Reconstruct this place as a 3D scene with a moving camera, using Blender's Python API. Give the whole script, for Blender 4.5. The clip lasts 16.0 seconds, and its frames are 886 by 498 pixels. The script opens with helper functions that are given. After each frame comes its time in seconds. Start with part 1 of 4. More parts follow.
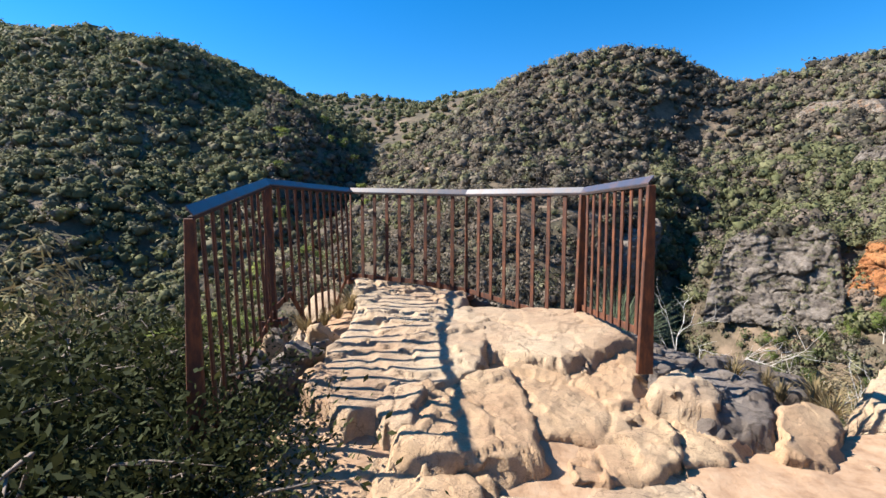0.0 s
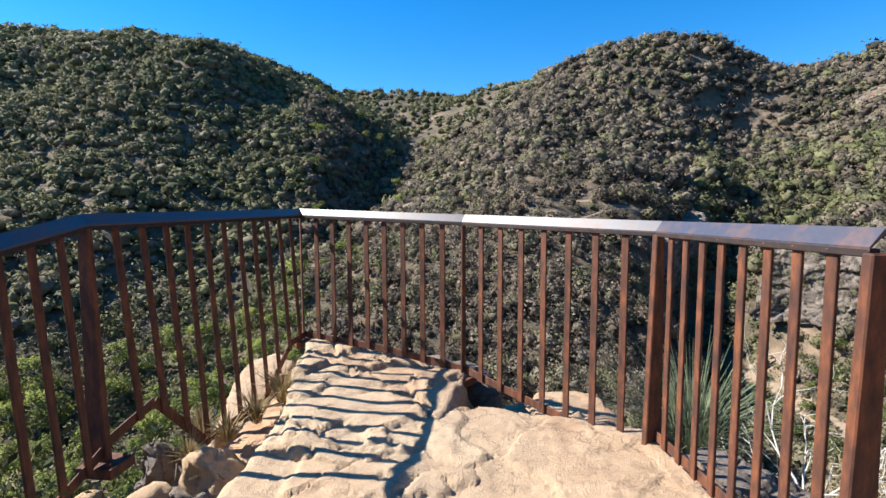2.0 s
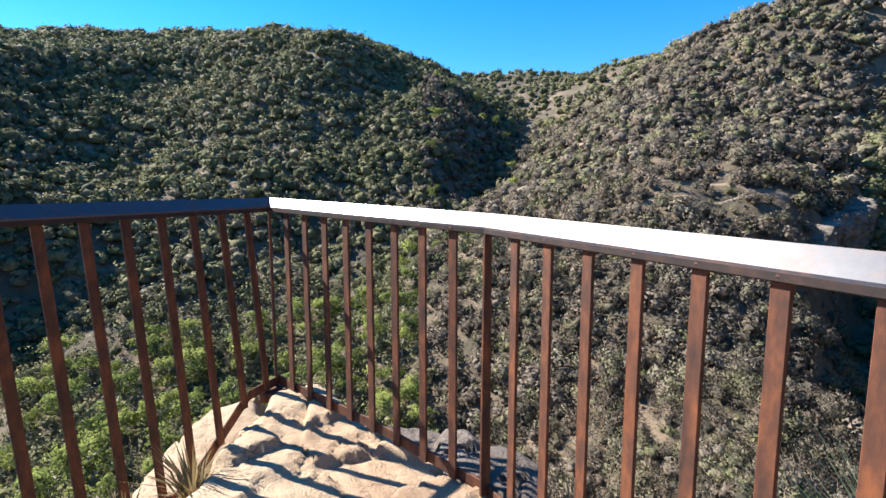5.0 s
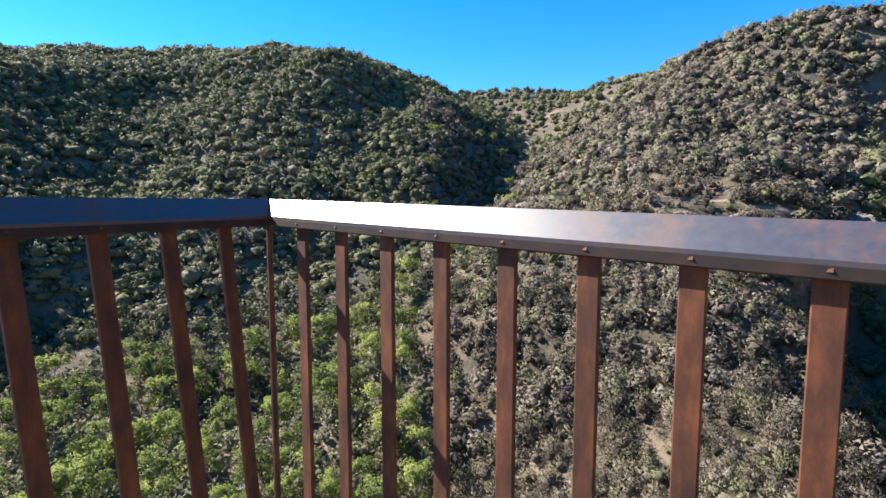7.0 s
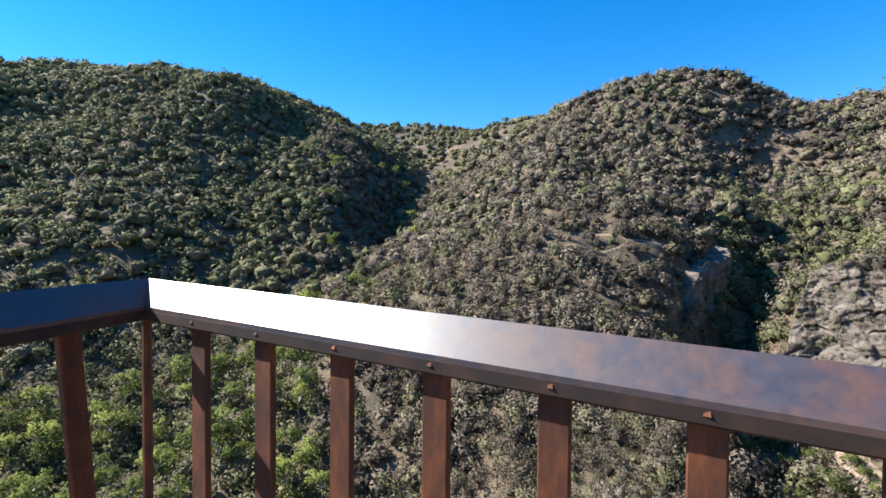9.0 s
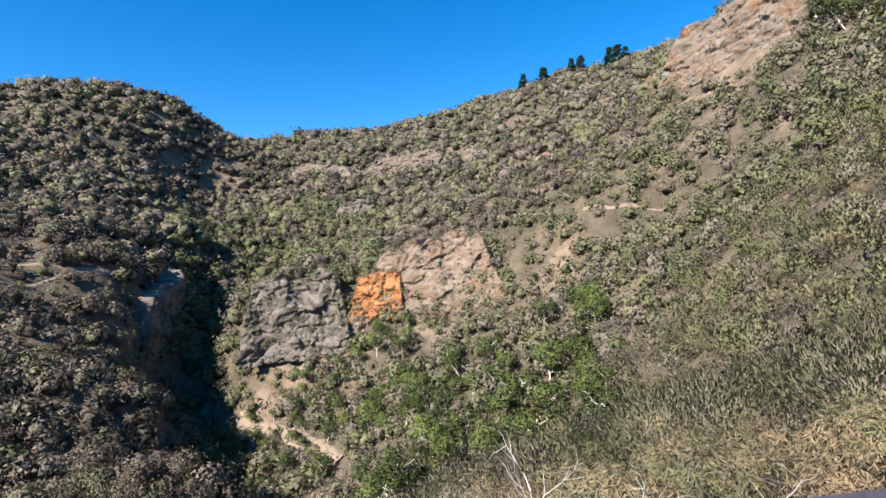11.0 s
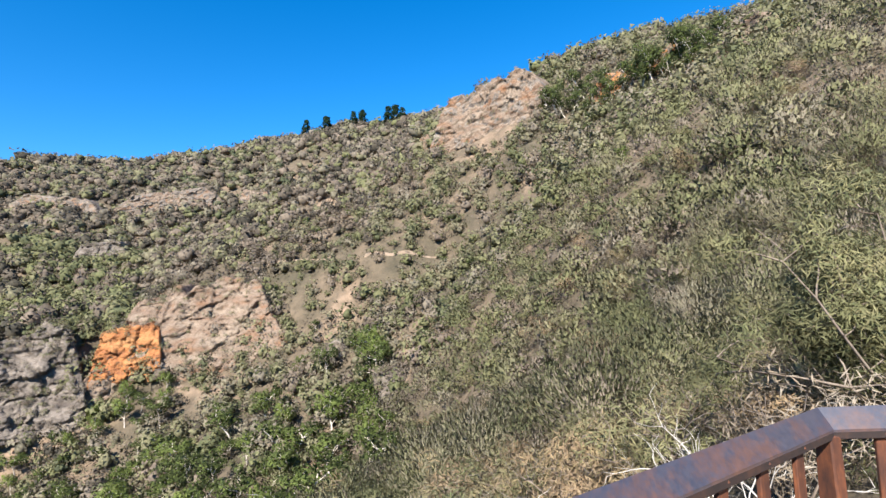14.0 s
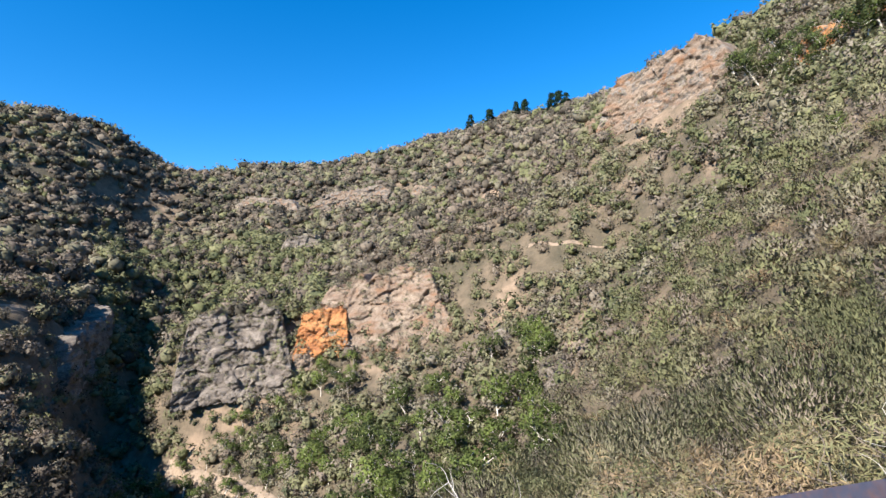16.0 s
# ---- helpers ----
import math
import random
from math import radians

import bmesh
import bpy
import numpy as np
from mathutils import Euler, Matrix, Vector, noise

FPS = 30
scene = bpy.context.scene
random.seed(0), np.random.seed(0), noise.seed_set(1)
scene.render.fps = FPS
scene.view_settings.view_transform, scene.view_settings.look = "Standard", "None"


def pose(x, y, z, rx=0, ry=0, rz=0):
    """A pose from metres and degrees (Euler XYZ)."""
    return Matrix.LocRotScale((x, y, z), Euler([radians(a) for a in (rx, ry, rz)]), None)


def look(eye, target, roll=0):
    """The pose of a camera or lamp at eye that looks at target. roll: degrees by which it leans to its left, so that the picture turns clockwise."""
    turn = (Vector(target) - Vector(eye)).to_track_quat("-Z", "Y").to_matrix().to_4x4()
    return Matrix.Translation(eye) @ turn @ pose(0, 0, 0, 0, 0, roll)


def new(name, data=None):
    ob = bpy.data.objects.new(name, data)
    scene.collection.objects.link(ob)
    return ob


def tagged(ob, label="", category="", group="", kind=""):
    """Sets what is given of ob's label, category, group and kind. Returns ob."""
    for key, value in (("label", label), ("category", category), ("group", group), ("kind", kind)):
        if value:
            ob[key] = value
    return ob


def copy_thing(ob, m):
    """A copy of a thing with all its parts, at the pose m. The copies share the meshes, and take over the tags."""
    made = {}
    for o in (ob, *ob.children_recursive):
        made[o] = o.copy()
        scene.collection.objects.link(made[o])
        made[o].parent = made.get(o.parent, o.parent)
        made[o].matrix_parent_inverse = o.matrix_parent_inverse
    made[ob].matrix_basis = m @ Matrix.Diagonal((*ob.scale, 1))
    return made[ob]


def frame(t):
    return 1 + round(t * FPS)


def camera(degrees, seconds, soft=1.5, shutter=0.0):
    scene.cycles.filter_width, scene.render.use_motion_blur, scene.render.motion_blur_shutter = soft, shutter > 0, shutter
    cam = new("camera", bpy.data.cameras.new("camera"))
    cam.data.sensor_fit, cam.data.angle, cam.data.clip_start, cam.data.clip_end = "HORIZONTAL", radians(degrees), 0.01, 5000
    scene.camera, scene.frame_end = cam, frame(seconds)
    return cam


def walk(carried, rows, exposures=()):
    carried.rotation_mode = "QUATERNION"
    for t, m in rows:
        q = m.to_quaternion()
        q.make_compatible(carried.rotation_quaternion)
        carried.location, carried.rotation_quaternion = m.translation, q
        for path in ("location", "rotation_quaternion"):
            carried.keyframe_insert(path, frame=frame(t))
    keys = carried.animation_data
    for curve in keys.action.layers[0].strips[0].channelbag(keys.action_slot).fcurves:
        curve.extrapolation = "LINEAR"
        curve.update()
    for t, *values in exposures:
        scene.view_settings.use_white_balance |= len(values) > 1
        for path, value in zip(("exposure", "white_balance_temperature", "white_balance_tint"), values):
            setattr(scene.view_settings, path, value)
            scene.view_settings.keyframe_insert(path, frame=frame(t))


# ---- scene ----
cam = camera(82.6, 16.0)
PATH = [
    (0, (-0.053, 0.491, 1.355), (-0.079, 2.485, 1.195), 0.2),
    (0.5, (0.024, 0.975, 1.391), (-0.000, 2.967, 1.215), 0.2),
    (1, (0.078, 1.474, 1.406), (0.053, 3.464, 1.207), 0.0),
    (1.5, (0.165, 1.951, 1.481), (0.100, 3.939, 1.267), -0.1),
    (2, (0.266, 2.389, 1.631), (0.099, 4.373, 1.448), -0.2),
    (2.5, (0.223, 2.715, 1.592), (0.057, 4.701, 1.420), -0.0),
    (3, (0.232, 3.020, 1.576), (0.007, 4.988, 1.300), -2.0),
    (3.5, (0.429, 3.311, 1.595), (0.059, 5.259, 1.334), -1.0),
    (4, (0.561, 3.512, 1.657), (0.100, 5.440, 1.389), 0.2),
    (4.5, (0.566, 3.773, 1.640), (0.038, 5.686, 1.387), -0.5),
    (5, (0.516, 3.974, 1.649), (-0.090, 5.864, 1.401), 0.0),
    (7.5, (-0.448, 5.281, 1.570), (-1.044, 7.182, 1.394), 0.0),
    (8, (-0.540, 5.447, 1.639), (-1.124, 7.350, 1.453), 2.3),
    (8.5, (-0.643, 5.533, 1.634), (-1.162, 7.462, 1.534), 1.3),
    (9, (-0.525, 5.371, 1.677), (-0.747, 7.358, 1.620), 0.5),
    (9.5, (-0.541, 5.414, 1.777), (-0.250, 7.393, 1.756), 0.5),
    (10, (-0.543, 5.458, 1.890), (0.344, 7.250, 1.877), -0.7),
    (12.5, (-0.554, 5.498, 1.944), (1.294, 6.261, 2.011), -2.2),
    (13, (-0.529, 5.447, 1.908), (1.372, 6.059, 2.006), -1.7),
    (13.5, (-0.489, 5.426, 1.936), (1.441, 5.939, 2.045), -2.9),
    (14, (-0.464, 5.415, 1.926), (1.466, 5.927, 2.054), -3.1),
    (14.5, (-0.443, 5.410, 1.883), (1.463, 5.997, 2.030), -2.5),
    (15, (-0.448, 5.448, 1.877), (1.407, 6.182, 2.027), -2.6),
    (15.5, (-0.452, 5.486, 1.871), (1.314, 6.412, 2.014), -2.6),
    (16, (-0.466, 5.481, 1.869), (1.202, 6.578, 1.990), -2.4),
]
walk(cam, [(t, look(eye, target, roll)) for t, eye, target, roll in PATH], exposures=[(0, 1.32), (2.5, 1.38), (4, 1.58), (7.5, 1.7), (9, 1.5), (9.6, 1.33), (10.2, 1.3), (12.5, 1.46), (16, 1.46)])

# ---- light ----
SUN_AZ, SUN_EL = -85.0, 40.0
world = bpy.data.worlds.new("sky")
scene.world = world
world.use_nodes = True
wn = world.node_tree.nodes
sky = wn.new("ShaderNodeTexSky")
sky.sky_type = "NISHITA"
sky.sun_disc = False
sky.sun_elevation, sky.sun_rotation = radians(SUN_EL), radians(SUN_AZ)
sky.altitude, sky.air_density, sky.dust_density, sky.ozone_density = 300, 1.0, 0.0, 6.0
wn["Background"].inputs["Strength"].default_value = 0.088
deep = wn.new("ShaderNodeHueSaturation")
deep.inputs["Saturation"].default_value = 1.31
world.node_tree.links.new(sky.outputs[0], deep.inputs["Color"])
world.node_tree.links.new(deep.outputs[0], wn["Background"].inputs["Color"])
sun = new("sun", bpy.data.lights.new("sun", "SUN"))
sun.data.energy, sun.data.angle, sun.data.color = 5.0, radians(0.53), (1.0, 0.95, 0.87)
sun_way = Vector((math.sin(radians(SUN_AZ)) * math.cos(radians(SUN_EL)), math.cos(radians(SUN_AZ)) * math.cos(radians(SUN_EL)), math.sin(radians(SUN_EL))))
sun.matrix_world = look(sun_way * 50, (0, 0, 0))


# ---- materials ----
def mat(name, rough=0.8, metal=0.0):
    m = bpy.data.materials.new(name)
    m.use_nodes = True
    b = m.node_tree.nodes["Principled BSDF"]
    b.inputs["Roughness"].default_value, b.inputs["Metallic"].default_value = rough, metal
    return m, m.node_tree.nodes, m.node_tree.links, b


def ramp(nodes, stops):
    r = nodes.new("ShaderNodeValToRGB")
    while len(r.color_ramp.elements) < len(stops):
        r.color_ramp.elements.new(0.5)
    for e, (p, c) in zip(r.color_ramp.elements, stops):
        e.position, e.color = p, (*c, 1)
    return r


def tex_noise(nodes, links, coord, scale, detail=6, rough=0.6):
    n = nodes.new("ShaderNodeTexNoise")
    n.inputs["Scale"].default_value, n.inputs["Detail"].default_value, n.inputs["Roughness"].default_value = scale, detail, rough
    links.new(coord, n.inputs["Vector"])
    return n


def mix_rgb(nodes, links, fac, a, b, kind="MIX"):
    m = nodes.new("ShaderNodeMix")
    m.data_type, m.blend_type = "RGBA", kind
    for sock, v in ((m.inputs[0], fac), (m.inputs[6], a), (m.inputs[7], b)):
        if isinstance(v, (int, float)):
            sock.default_value = v
        elif isinstance(v, tuple):
            sock.default_value = (*v, 1)
        else:
            links.new(v, sock)
    return m.outputs[2]


def rock_material(name, pale, mid, dark, scale=1.0, bump=0.5, depth=0.03, beds=1.0, cracks=0.0, joint=0.02):
    """Weathered rock: large stains, small grain and relief, in metres of the world."""
    m, n, l, b = mat(name, 0.85)
    mp = n.new("ShaderNodeMapping")
    mp.inputs["Scale"].default_value = (1, 1, beds)
    l.new(n.new("ShaderNodeNewGeometry").outputs["Position"], mp.inputs["Vector"])
    co = mp.outputs[0]
    big = tex_noise(n, l, co, 1.3 * scale, 5)
    fine = tex_noise(n, l, co, 14 * scale, 8, 0.7)
    grain = tex_noise(n, l, co, 90 * scale, 4, 0.7)
    r1 = ramp(n, [(0.3, dark), (0.47, mid), (0.65, pale)])
    l.new(big.outputs[0], r1.inputs[0])
    r2 = ramp(n, [(0.28, (0.32, 0.30, 0.27)), (0.45, (0.66, 0.64, 0.62)), (0.7, (0.82, 0.80, 0.78))])
    l.new(fine.outputs[0], r2.inputs[0])
    c = mix_rgb(n, l, 0.85, r1.outputs[0], r2.outputs[0], "MULTIPLY")
    r3 = ramp(n, [(0.35, (0.75, 0.75, 0.75)), (0.6, (1.08, 1.08, 1.08))])
    l.new(grain.outputs[0], r3.inputs[0])
    c = mix_rgb(n, l, 0.7, c, r3.outputs[0], "MULTIPLY")
    if cracks:
        # thin dark joints that wander through the stone
        off = n.new("ShaderNodeVectorMath")
        off.operation = "MULTIPLY_ADD"
        off.inputs[1].default_value = (0.9 / cracks,) * 3
        l.new(tex_noise(n, l, co, cracks * 1.7, 5, 0.65).outputs[1], off.inputs[0])
        l.new(co, off.inputs[2])
        vor = n.new("ShaderNodeTexVoronoi")
        vor.feature = "DISTANCE_TO_EDGE"
        vor.inputs["Scale"].default_value = cracks
        l.new(off.outputs[0], vor.inputs["Vector"])
        line = ramp(n, [(0.0, (0.22, 0.19, 0.17)), (joint, (1, 1, 1))])
        l.new(vor.outputs["Distance"], line.inputs[0])
        c = mix_rgb(n, l, 0.6, c, line.outputs[0], "MULTIPLY")
    l.new(c, b.inputs["Base Color"])
    add = n.new("ShaderNodeMath")
    add.operation = "MULTIPLY_ADD"
    l.new(fine.outputs[0], add.inputs[0])
    add.inputs[1].default_value = 1.0
    l.new(grain.outputs[0], add.inputs[2])
    bp = n.new("ShaderNodeBump")
    bp.inputs["Strength"].default_value, bp.inputs["Distance"].default_value = bump, depth
    l.new(add.outputs[0], bp.inputs["Height"])
    l.new(bp.outputs[0], b.inputs["Normal"])
    return m


def leaf_material(name, shades, gain=1.0, through_light=0.25, grain=6.0):
    """Leaves: the tone of each plant picks its shade; fine variation on top; light passes through a little."""
    m, n, l, b = mat(name, 0.8)
    b.inputs["Specular IOR Level"].default_value = 0.08
    a = n.new("ShaderNodeAttribute")
    a.attribute_name = "tone"
    k = len(shades) - 1
    r = ramp(n, [(i / k, s) for i, s in enumerate(shades)])
    l.new(a.outputs["Fac"], r.inputs[0])
    isl = n.new("ShaderNodeNewGeometry")
    r2 = ramp(n, [(0.0, (0.62 * gain, 0.62 * gain, 0.62 * gain)), (1.0, (0.82 * gain, 0.81 * gain, 0.78 * gain))])
    l.new(isl.outputs["Random Per Island"], r2.inputs[0])
    c = mix_rgb(n, l, 1.0, r.outputs[0], r2.outputs[0], "MULTIPLY")
    tuft = tex_noise(n, l, isl.outputs["Position"], grain, 4, 0.7)
    r3 = ramp(n, [(0.30, (0.62, 0.62, 0.62)), (0.50, (1.0, 1.0, 1.0)), (0.72, (1.3, 1.3, 1.26))])
    l.new(tuft.outputs[0], r3.inputs[0])
    c = mix_rgb(n, l, 1.0, c, r3.outputs[0], "MULTIPLY")
    l.new(c, b.inputs["Base Color"])
    t = n.new("ShaderNodeBsdfTranslucent")
    l.new(c, t.inputs["Color"])
    mx = n.new("ShaderNodeMixShader")
    mx.inputs[0].default_value = through_light
    l.new(b.outputs[0], mx.inputs[1])
    l.new(t.outputs[0], mx.inputs[2])
    l.new(mx.outputs[0], n["Material Output"].inputs["Surface"])
    return m


def plain(name, shades, scale, rough=0.8, metal=0.0, bump=0.2, dist=0.004, stretch=(1, 1, 1)):
    m, n, l, b = mat(name, rough, metal)
    co = n.new("ShaderNodeNewGeometry").outputs["Position"]
    mp = n.new("ShaderNodeMapping")
    mp.inputs["Scale"].default_value = stretch
    l.new(co, mp.inputs["Vector"])
    t = tex_noise(n, l, mp.outputs[0], scale, 8, 0.65)
    k = len(shades) - 1
    r = ramp(n, [(0.3 + 0.4 * i / k, s) for i, s in enumerate(shades)])
    l.new(t.outputs[0], r.inputs[0])
    l.new(r.outputs[0], b.inputs["Base Color"])
    bp = n.new("ShaderNodeBump")
    bp.inputs["Strength"].default_value, bp.inputs["Distance"].default_value = bump, dist
    l.new(t.outputs[0], bp.inputs["Height"])
    l.new(bp.outputs[0], b.inputs["Normal"])
    return m


SANDSTONE = rock_material("sandstone", (0.60, 0.46, 0.31), (0.55, 0.39, 0.25), (0.40, 0.25, 0.15), 1.0, 0.6, 0.025, 1.0, 1.3, 0.010)
OCHRE = rock_material("ochre sandstone", (0.66, 0.48, 0.30), (0.60, 0.40, 0.235), (0.46, 0.27, 0.15), 1.0, 0.65, 0.025, 1.0, 1.9, 0.010)
GREYSTONE = rock_material("grey sandstone", (0.38, 0.32, 0.27), (0.25, 0.20, 0.165), (0.13, 0.10, 0.085), 1.0, 0.8, 0.04, 1.6, 3.5, 0.05)
CLIFF_ORANGE = rock_material("ochre cliff", (0.56, 0.28, 0.11), (0.50, 0.20, 0.065), (0.28, 0.11, 0.05), 0.14, 0.6, 0.35, 2.6, 0.42, 0.045)
CLIFF_PALE = rock_material("weathered cliff", (0.36, 0.285, 0.215), (0.28, 0.20, 0.145), (0.29, 0.145, 0.07), 0.12, 0.6, 0.35, 2.8, 0.45, 0.04)
CLIFF_GREY = rock_material("grey cliff", (0.34, 0.29, 0.245), (0.22, 0.185, 0.155), (0.11, 0.088, 0.075), 0.14, 0.6, 0.35, 2.6, 0.42, 0.045)
SAND = plain("sandy soil", [(0.25, 0.145, 0.08), (0.37, 0.235, 0.14), (0.43, 0.295, 0.19)], 9, 0.95, 0, 0.6, 0.02)
TRACK = plain("pale gravel", [(0.17, 0.12, 0.08), (0.27, 0.205, 0.15)], 1.5, 0.95, 0, 0.3, 0.03)
RUST = plain("rusted steel", [(0.028, 0.011, 0.008), (0.082, 0.027, 0.012), (0.185, 0.058, 0.019)], 26, 0.75, 0.0, 0.3, 0.002, (1, 1, 0.35))
# shade below the handrail, put into the colour of the bar there
UNDER = plain("steel darkened as in shade", [(0.010, 0.007, 0.007), (0.022, 0.012, 0.010), (0.05, 0.022, 0.014)], 20, 0.8, 0.0, 0.2, 0.001)
BARK = plain("grey bark", [(0.10, 0.075, 0.055), (0.26, 0.21, 0.17)], 12, 0.9, 0, 0.6, 0.01, (1, 1, 0.2))
PALE_BARK = plain("pale bark", [(0.40, 0.34, 0.28), (0.68, 0.62, 0.55)], 3, 0.8, 0, 0.3, 0.01, (1, 1, 0.3))
DEADWOOD = plain("bleached dead wood", [(0.36, 0.32, 0.28), (0.62, 0.58, 0.53)], 14, 0.85, 0, 0.4, 0.004)


def rail_material():
    """Dark glossy paint on the rail, worn through to rust in patches."""
    m, n, l, b = mat("worn rail paint", 0.3)
    co = n.new("ShaderNodeNewGeometry").outputs["Position"]
    big = tex_noise(n, l, co, 7, 12, 0.78)
    fine = tex_noise(n, l, co, 60, 5, 0.7)
    wear = ramp(n, [(0.47, (0, 0, 0)), (0.60, (1, 1, 1))])
    l.new(big.outputs[0], wear.inputs[0])
    paint = ramp(n, [(0.3, (0.026, 0.027, 0.042)), (0.7, (0.050, 0.047, 0.062))])
    rust = ramp(n, [(0.3, (0.058, 0.030, 0.025)), (0.7, (0.10, 0.048, 0.036))])
    l.new(fine.outputs[0], paint.inputs[0])
    l.new(fine.outputs[0], rust.inputs[0])
    l.new(mix_rgb(n, l, wear.outputs[0], paint.outputs[0], rust.outputs[0]), b.inputs["Base Color"])
    rr = ramp(n, [(0.0, (0.46, 0.46, 0.46)), (1.0, (0.56, 0.56, 0.56))])
    l.new(wear.outputs[0], rr.inputs[0])
    l.new(rr.outputs[0], b.inputs["Roughness"])
    b.inputs["Specular IOR Level"].default_value = 0.75
    b.inputs["Coat Weight"].default_value, b.inputs["Coat Roughness"].default_value = 0.5, 0.36
    bp = n.new("ShaderNodeBump")
    bp.inputs["Strength"].default_value, bp.inputs["Distance"].default_value = 0.12, 0.001
    l.new(fine.outputs[0], bp.inputs["Height"])
    l.new(bp.outputs[0], b.inputs["Normal"])
    return m


RAIL = rail_material()


# ---- helpers of this scene ----
def smooth(me, on=True):
    me.polygons.foreach_set("use_smooth", [on] * len(me.polygons))


def part(name, bm, material, parent=None, label=""):
    me = bpy.data.meshes.new(name)
    bm.to_mesh(me)
    bm.free()
    me.materials.append(material)
    ob = new(name, me)
    ob.parent = parent
    if label:
        tagged(ob, label)
    return ob


def mesh_ob(name, verts, faces, material, parent=None, tone=None, normals=None):
    """A mesh out of numpy arrays: verts (n, 3) and faces (m, 3 or 4)."""
    verts, faces = np.asarray(verts, np.float32), np.asarray(faces, np.int32)
    me = bpy.data.meshes.new(name)
    k = faces.shape[1]
    me.vertices.add(len(verts))
    me.vertices.foreach_set("co", verts.ravel())
    me.loops.add(faces.size)
    me.loops.foreach_set("vertex_index", faces.ravel())
    me.polygons.add(len(faces))
    me.polygons.foreach_set("loop_start", np.arange(0, faces.size, k, dtype=np.int32))
    me.update(calc_edges=True)
    if tone is not None:
        me.attributes.new("tone", "FLOAT", "FACE").data.foreach_set("value", np.asarray(tone, np.float32))
    if normals is not None:
        me.attributes.new("custom_normal", "FLOAT_VECTOR", "POINT").data.foreach_set("vector", np.asarray(normals, np.float32).ravel())
    me.materials.append(material)
    ob = new(name, me)
    ob.parent = parent
    return ob


def beam(bm, a, b, wide, deep, side):
    """A flat bar from a to b; wide runs along side, deep across it."""
    a, b = Vector(a), Vector(b)
    ax = (b - a).normalized()
    u = Vector(side)
    u = (u - ax * u.dot(ax)).normalized()
    v = ax.cross(u)
    vs = [bm.verts.new(p + u * (i * wide / 2) + v * (j * deep / 2)) for p in (a, b) for i, j in ((-1, -1), (1, -1), (1, 1), (-1, 1))]
    bm.faces.new(vs[3::-1])
    bm.faces.new(vs[4:])
    for i in range(4):
        j = (i + 1) % 4
        bm.faces.new((vs[i], vs[j], vs[4 + j], vs[4 + i]))


def bevel(bm, w=0.003, seg=1):
    bmesh.ops.recalc_face_normals(bm, faces=bm.faces)
    bmesh.ops.bevel(bm, geom=bm.edges[:], offset=w, segments=seg, affect="EDGES", clamp_overlap=True)


# ---- the land: ridges and creeks seen from the lookout, as bearing (degrees), distance and height (metres) ----
CENTRE = Vector((0, 5, 0))


def polar(az, r):
    return CENTRE.x + r * math.sin(radians(az)), CENTRE.y + r * math.cos(radians(az))


RIDGE_LEFT = [(-75, 430, 91.1), (-58, 420, 92.9), (-43, 390, 95.8), (-36, 340, 95.5), (-30, 308, 89.0), (-23, 350, 84.3), (-17, 400, 83.0), (-14, 430, 76.8)]
SPUR = [(-26, 112, -34.9), (-17, 165, -15.8), (-11, 205, 2.2), (-5, 250, 24.9), (5, 285, 56.0), (13, 305, 80.5), (19, 310, 94.1), (22.5, 315, 93.9), (27, 330, 78.2), (30, 352, 72.6)]
RIDGE_BACK = [(19, 310, 94.1), (14, 340, 92.3), (6, 400, 94.9), (0, 480, 100.9), (-3, 560, 113.7), (-10, 620, 128.3), (-17, 600, 123.5), (-25, 650, 134.4)]
RIDGE_RIGHT = [(30, 440, 81.3), (34, 430, 85.3), (45, 410, 95.4), (54, 360, 98.6), (61, 295, 84.9), (72, 225, 67.7), (79, 180, 63.8), (88, 150, 59.0), (95, 135, 54.0), (103, 118, 50.1), (115, 95, 42.2), (130, 75, 35.7), (160, 60, 25.8), (200, 60, 19.8)]
LEFT_RIB = [(-21, 365, 85), (-17.5, 325, 64), (-17, 275, 38), (-18, 225, 10), (-21, 180, -15)]
VALLEY = [(-28, 118, -43), (-21, 160, -29), (-14.5, 215, -10), (-10, 290, 18), (-8, 380, 50), (-9, 480, 80)]
LEFT_FLANK = [(-27, 250, 20), (-34, 250, 26), (-30, 200, -8), (-38, 210, 0), (-24, 310, 60), (-13, 400, 68)]
GULLY_LEFT = [(-58, 175, -35.1), (-56, 205, -4.7), (-50, 265, 16.1), (-44, 335, 55.0)]
GORGE = [(26, 290, 34.9), (25, 250, 13.0), (25, 200, -14.8), (24.3, 165, -30.6), (24, 140, -38.5), (24.5, 120, -41.5), (24, 100, -43.4)]
GORGE_WALL_TOP = [(17.4, 140, -6.4), (19.6, 152, -4.5), (21.2, 165, -2.5), (22.8, 188, 3.3), (24, 215, 11.2)]
GORGE_WALL_FOOT = [(20.4, 137, -32.4), (22, 151, -33.5), (23, 168, -30.6), (24.3, 190, -18.7)]
SPUR_LIP = [(-4, 114, -21.6), (3, 114, -20.9), (10, 113, -21.1), (19, 112, -21.8), (22, 114, -27.4)]
SPUR_FACE = [(-4, 96, -32.2), (3, 92, -31.9), (10, 89, -30.6), (18, 84, -28.7), (23, 86, -30.8), (25, 106, -39.4)]
SPUR_FOOT = [(-4, 80, -39.7), (3, 73, -37.9), (10, 67, -35.6), (18, 62, -33.2), (25, 60, -35.2)]
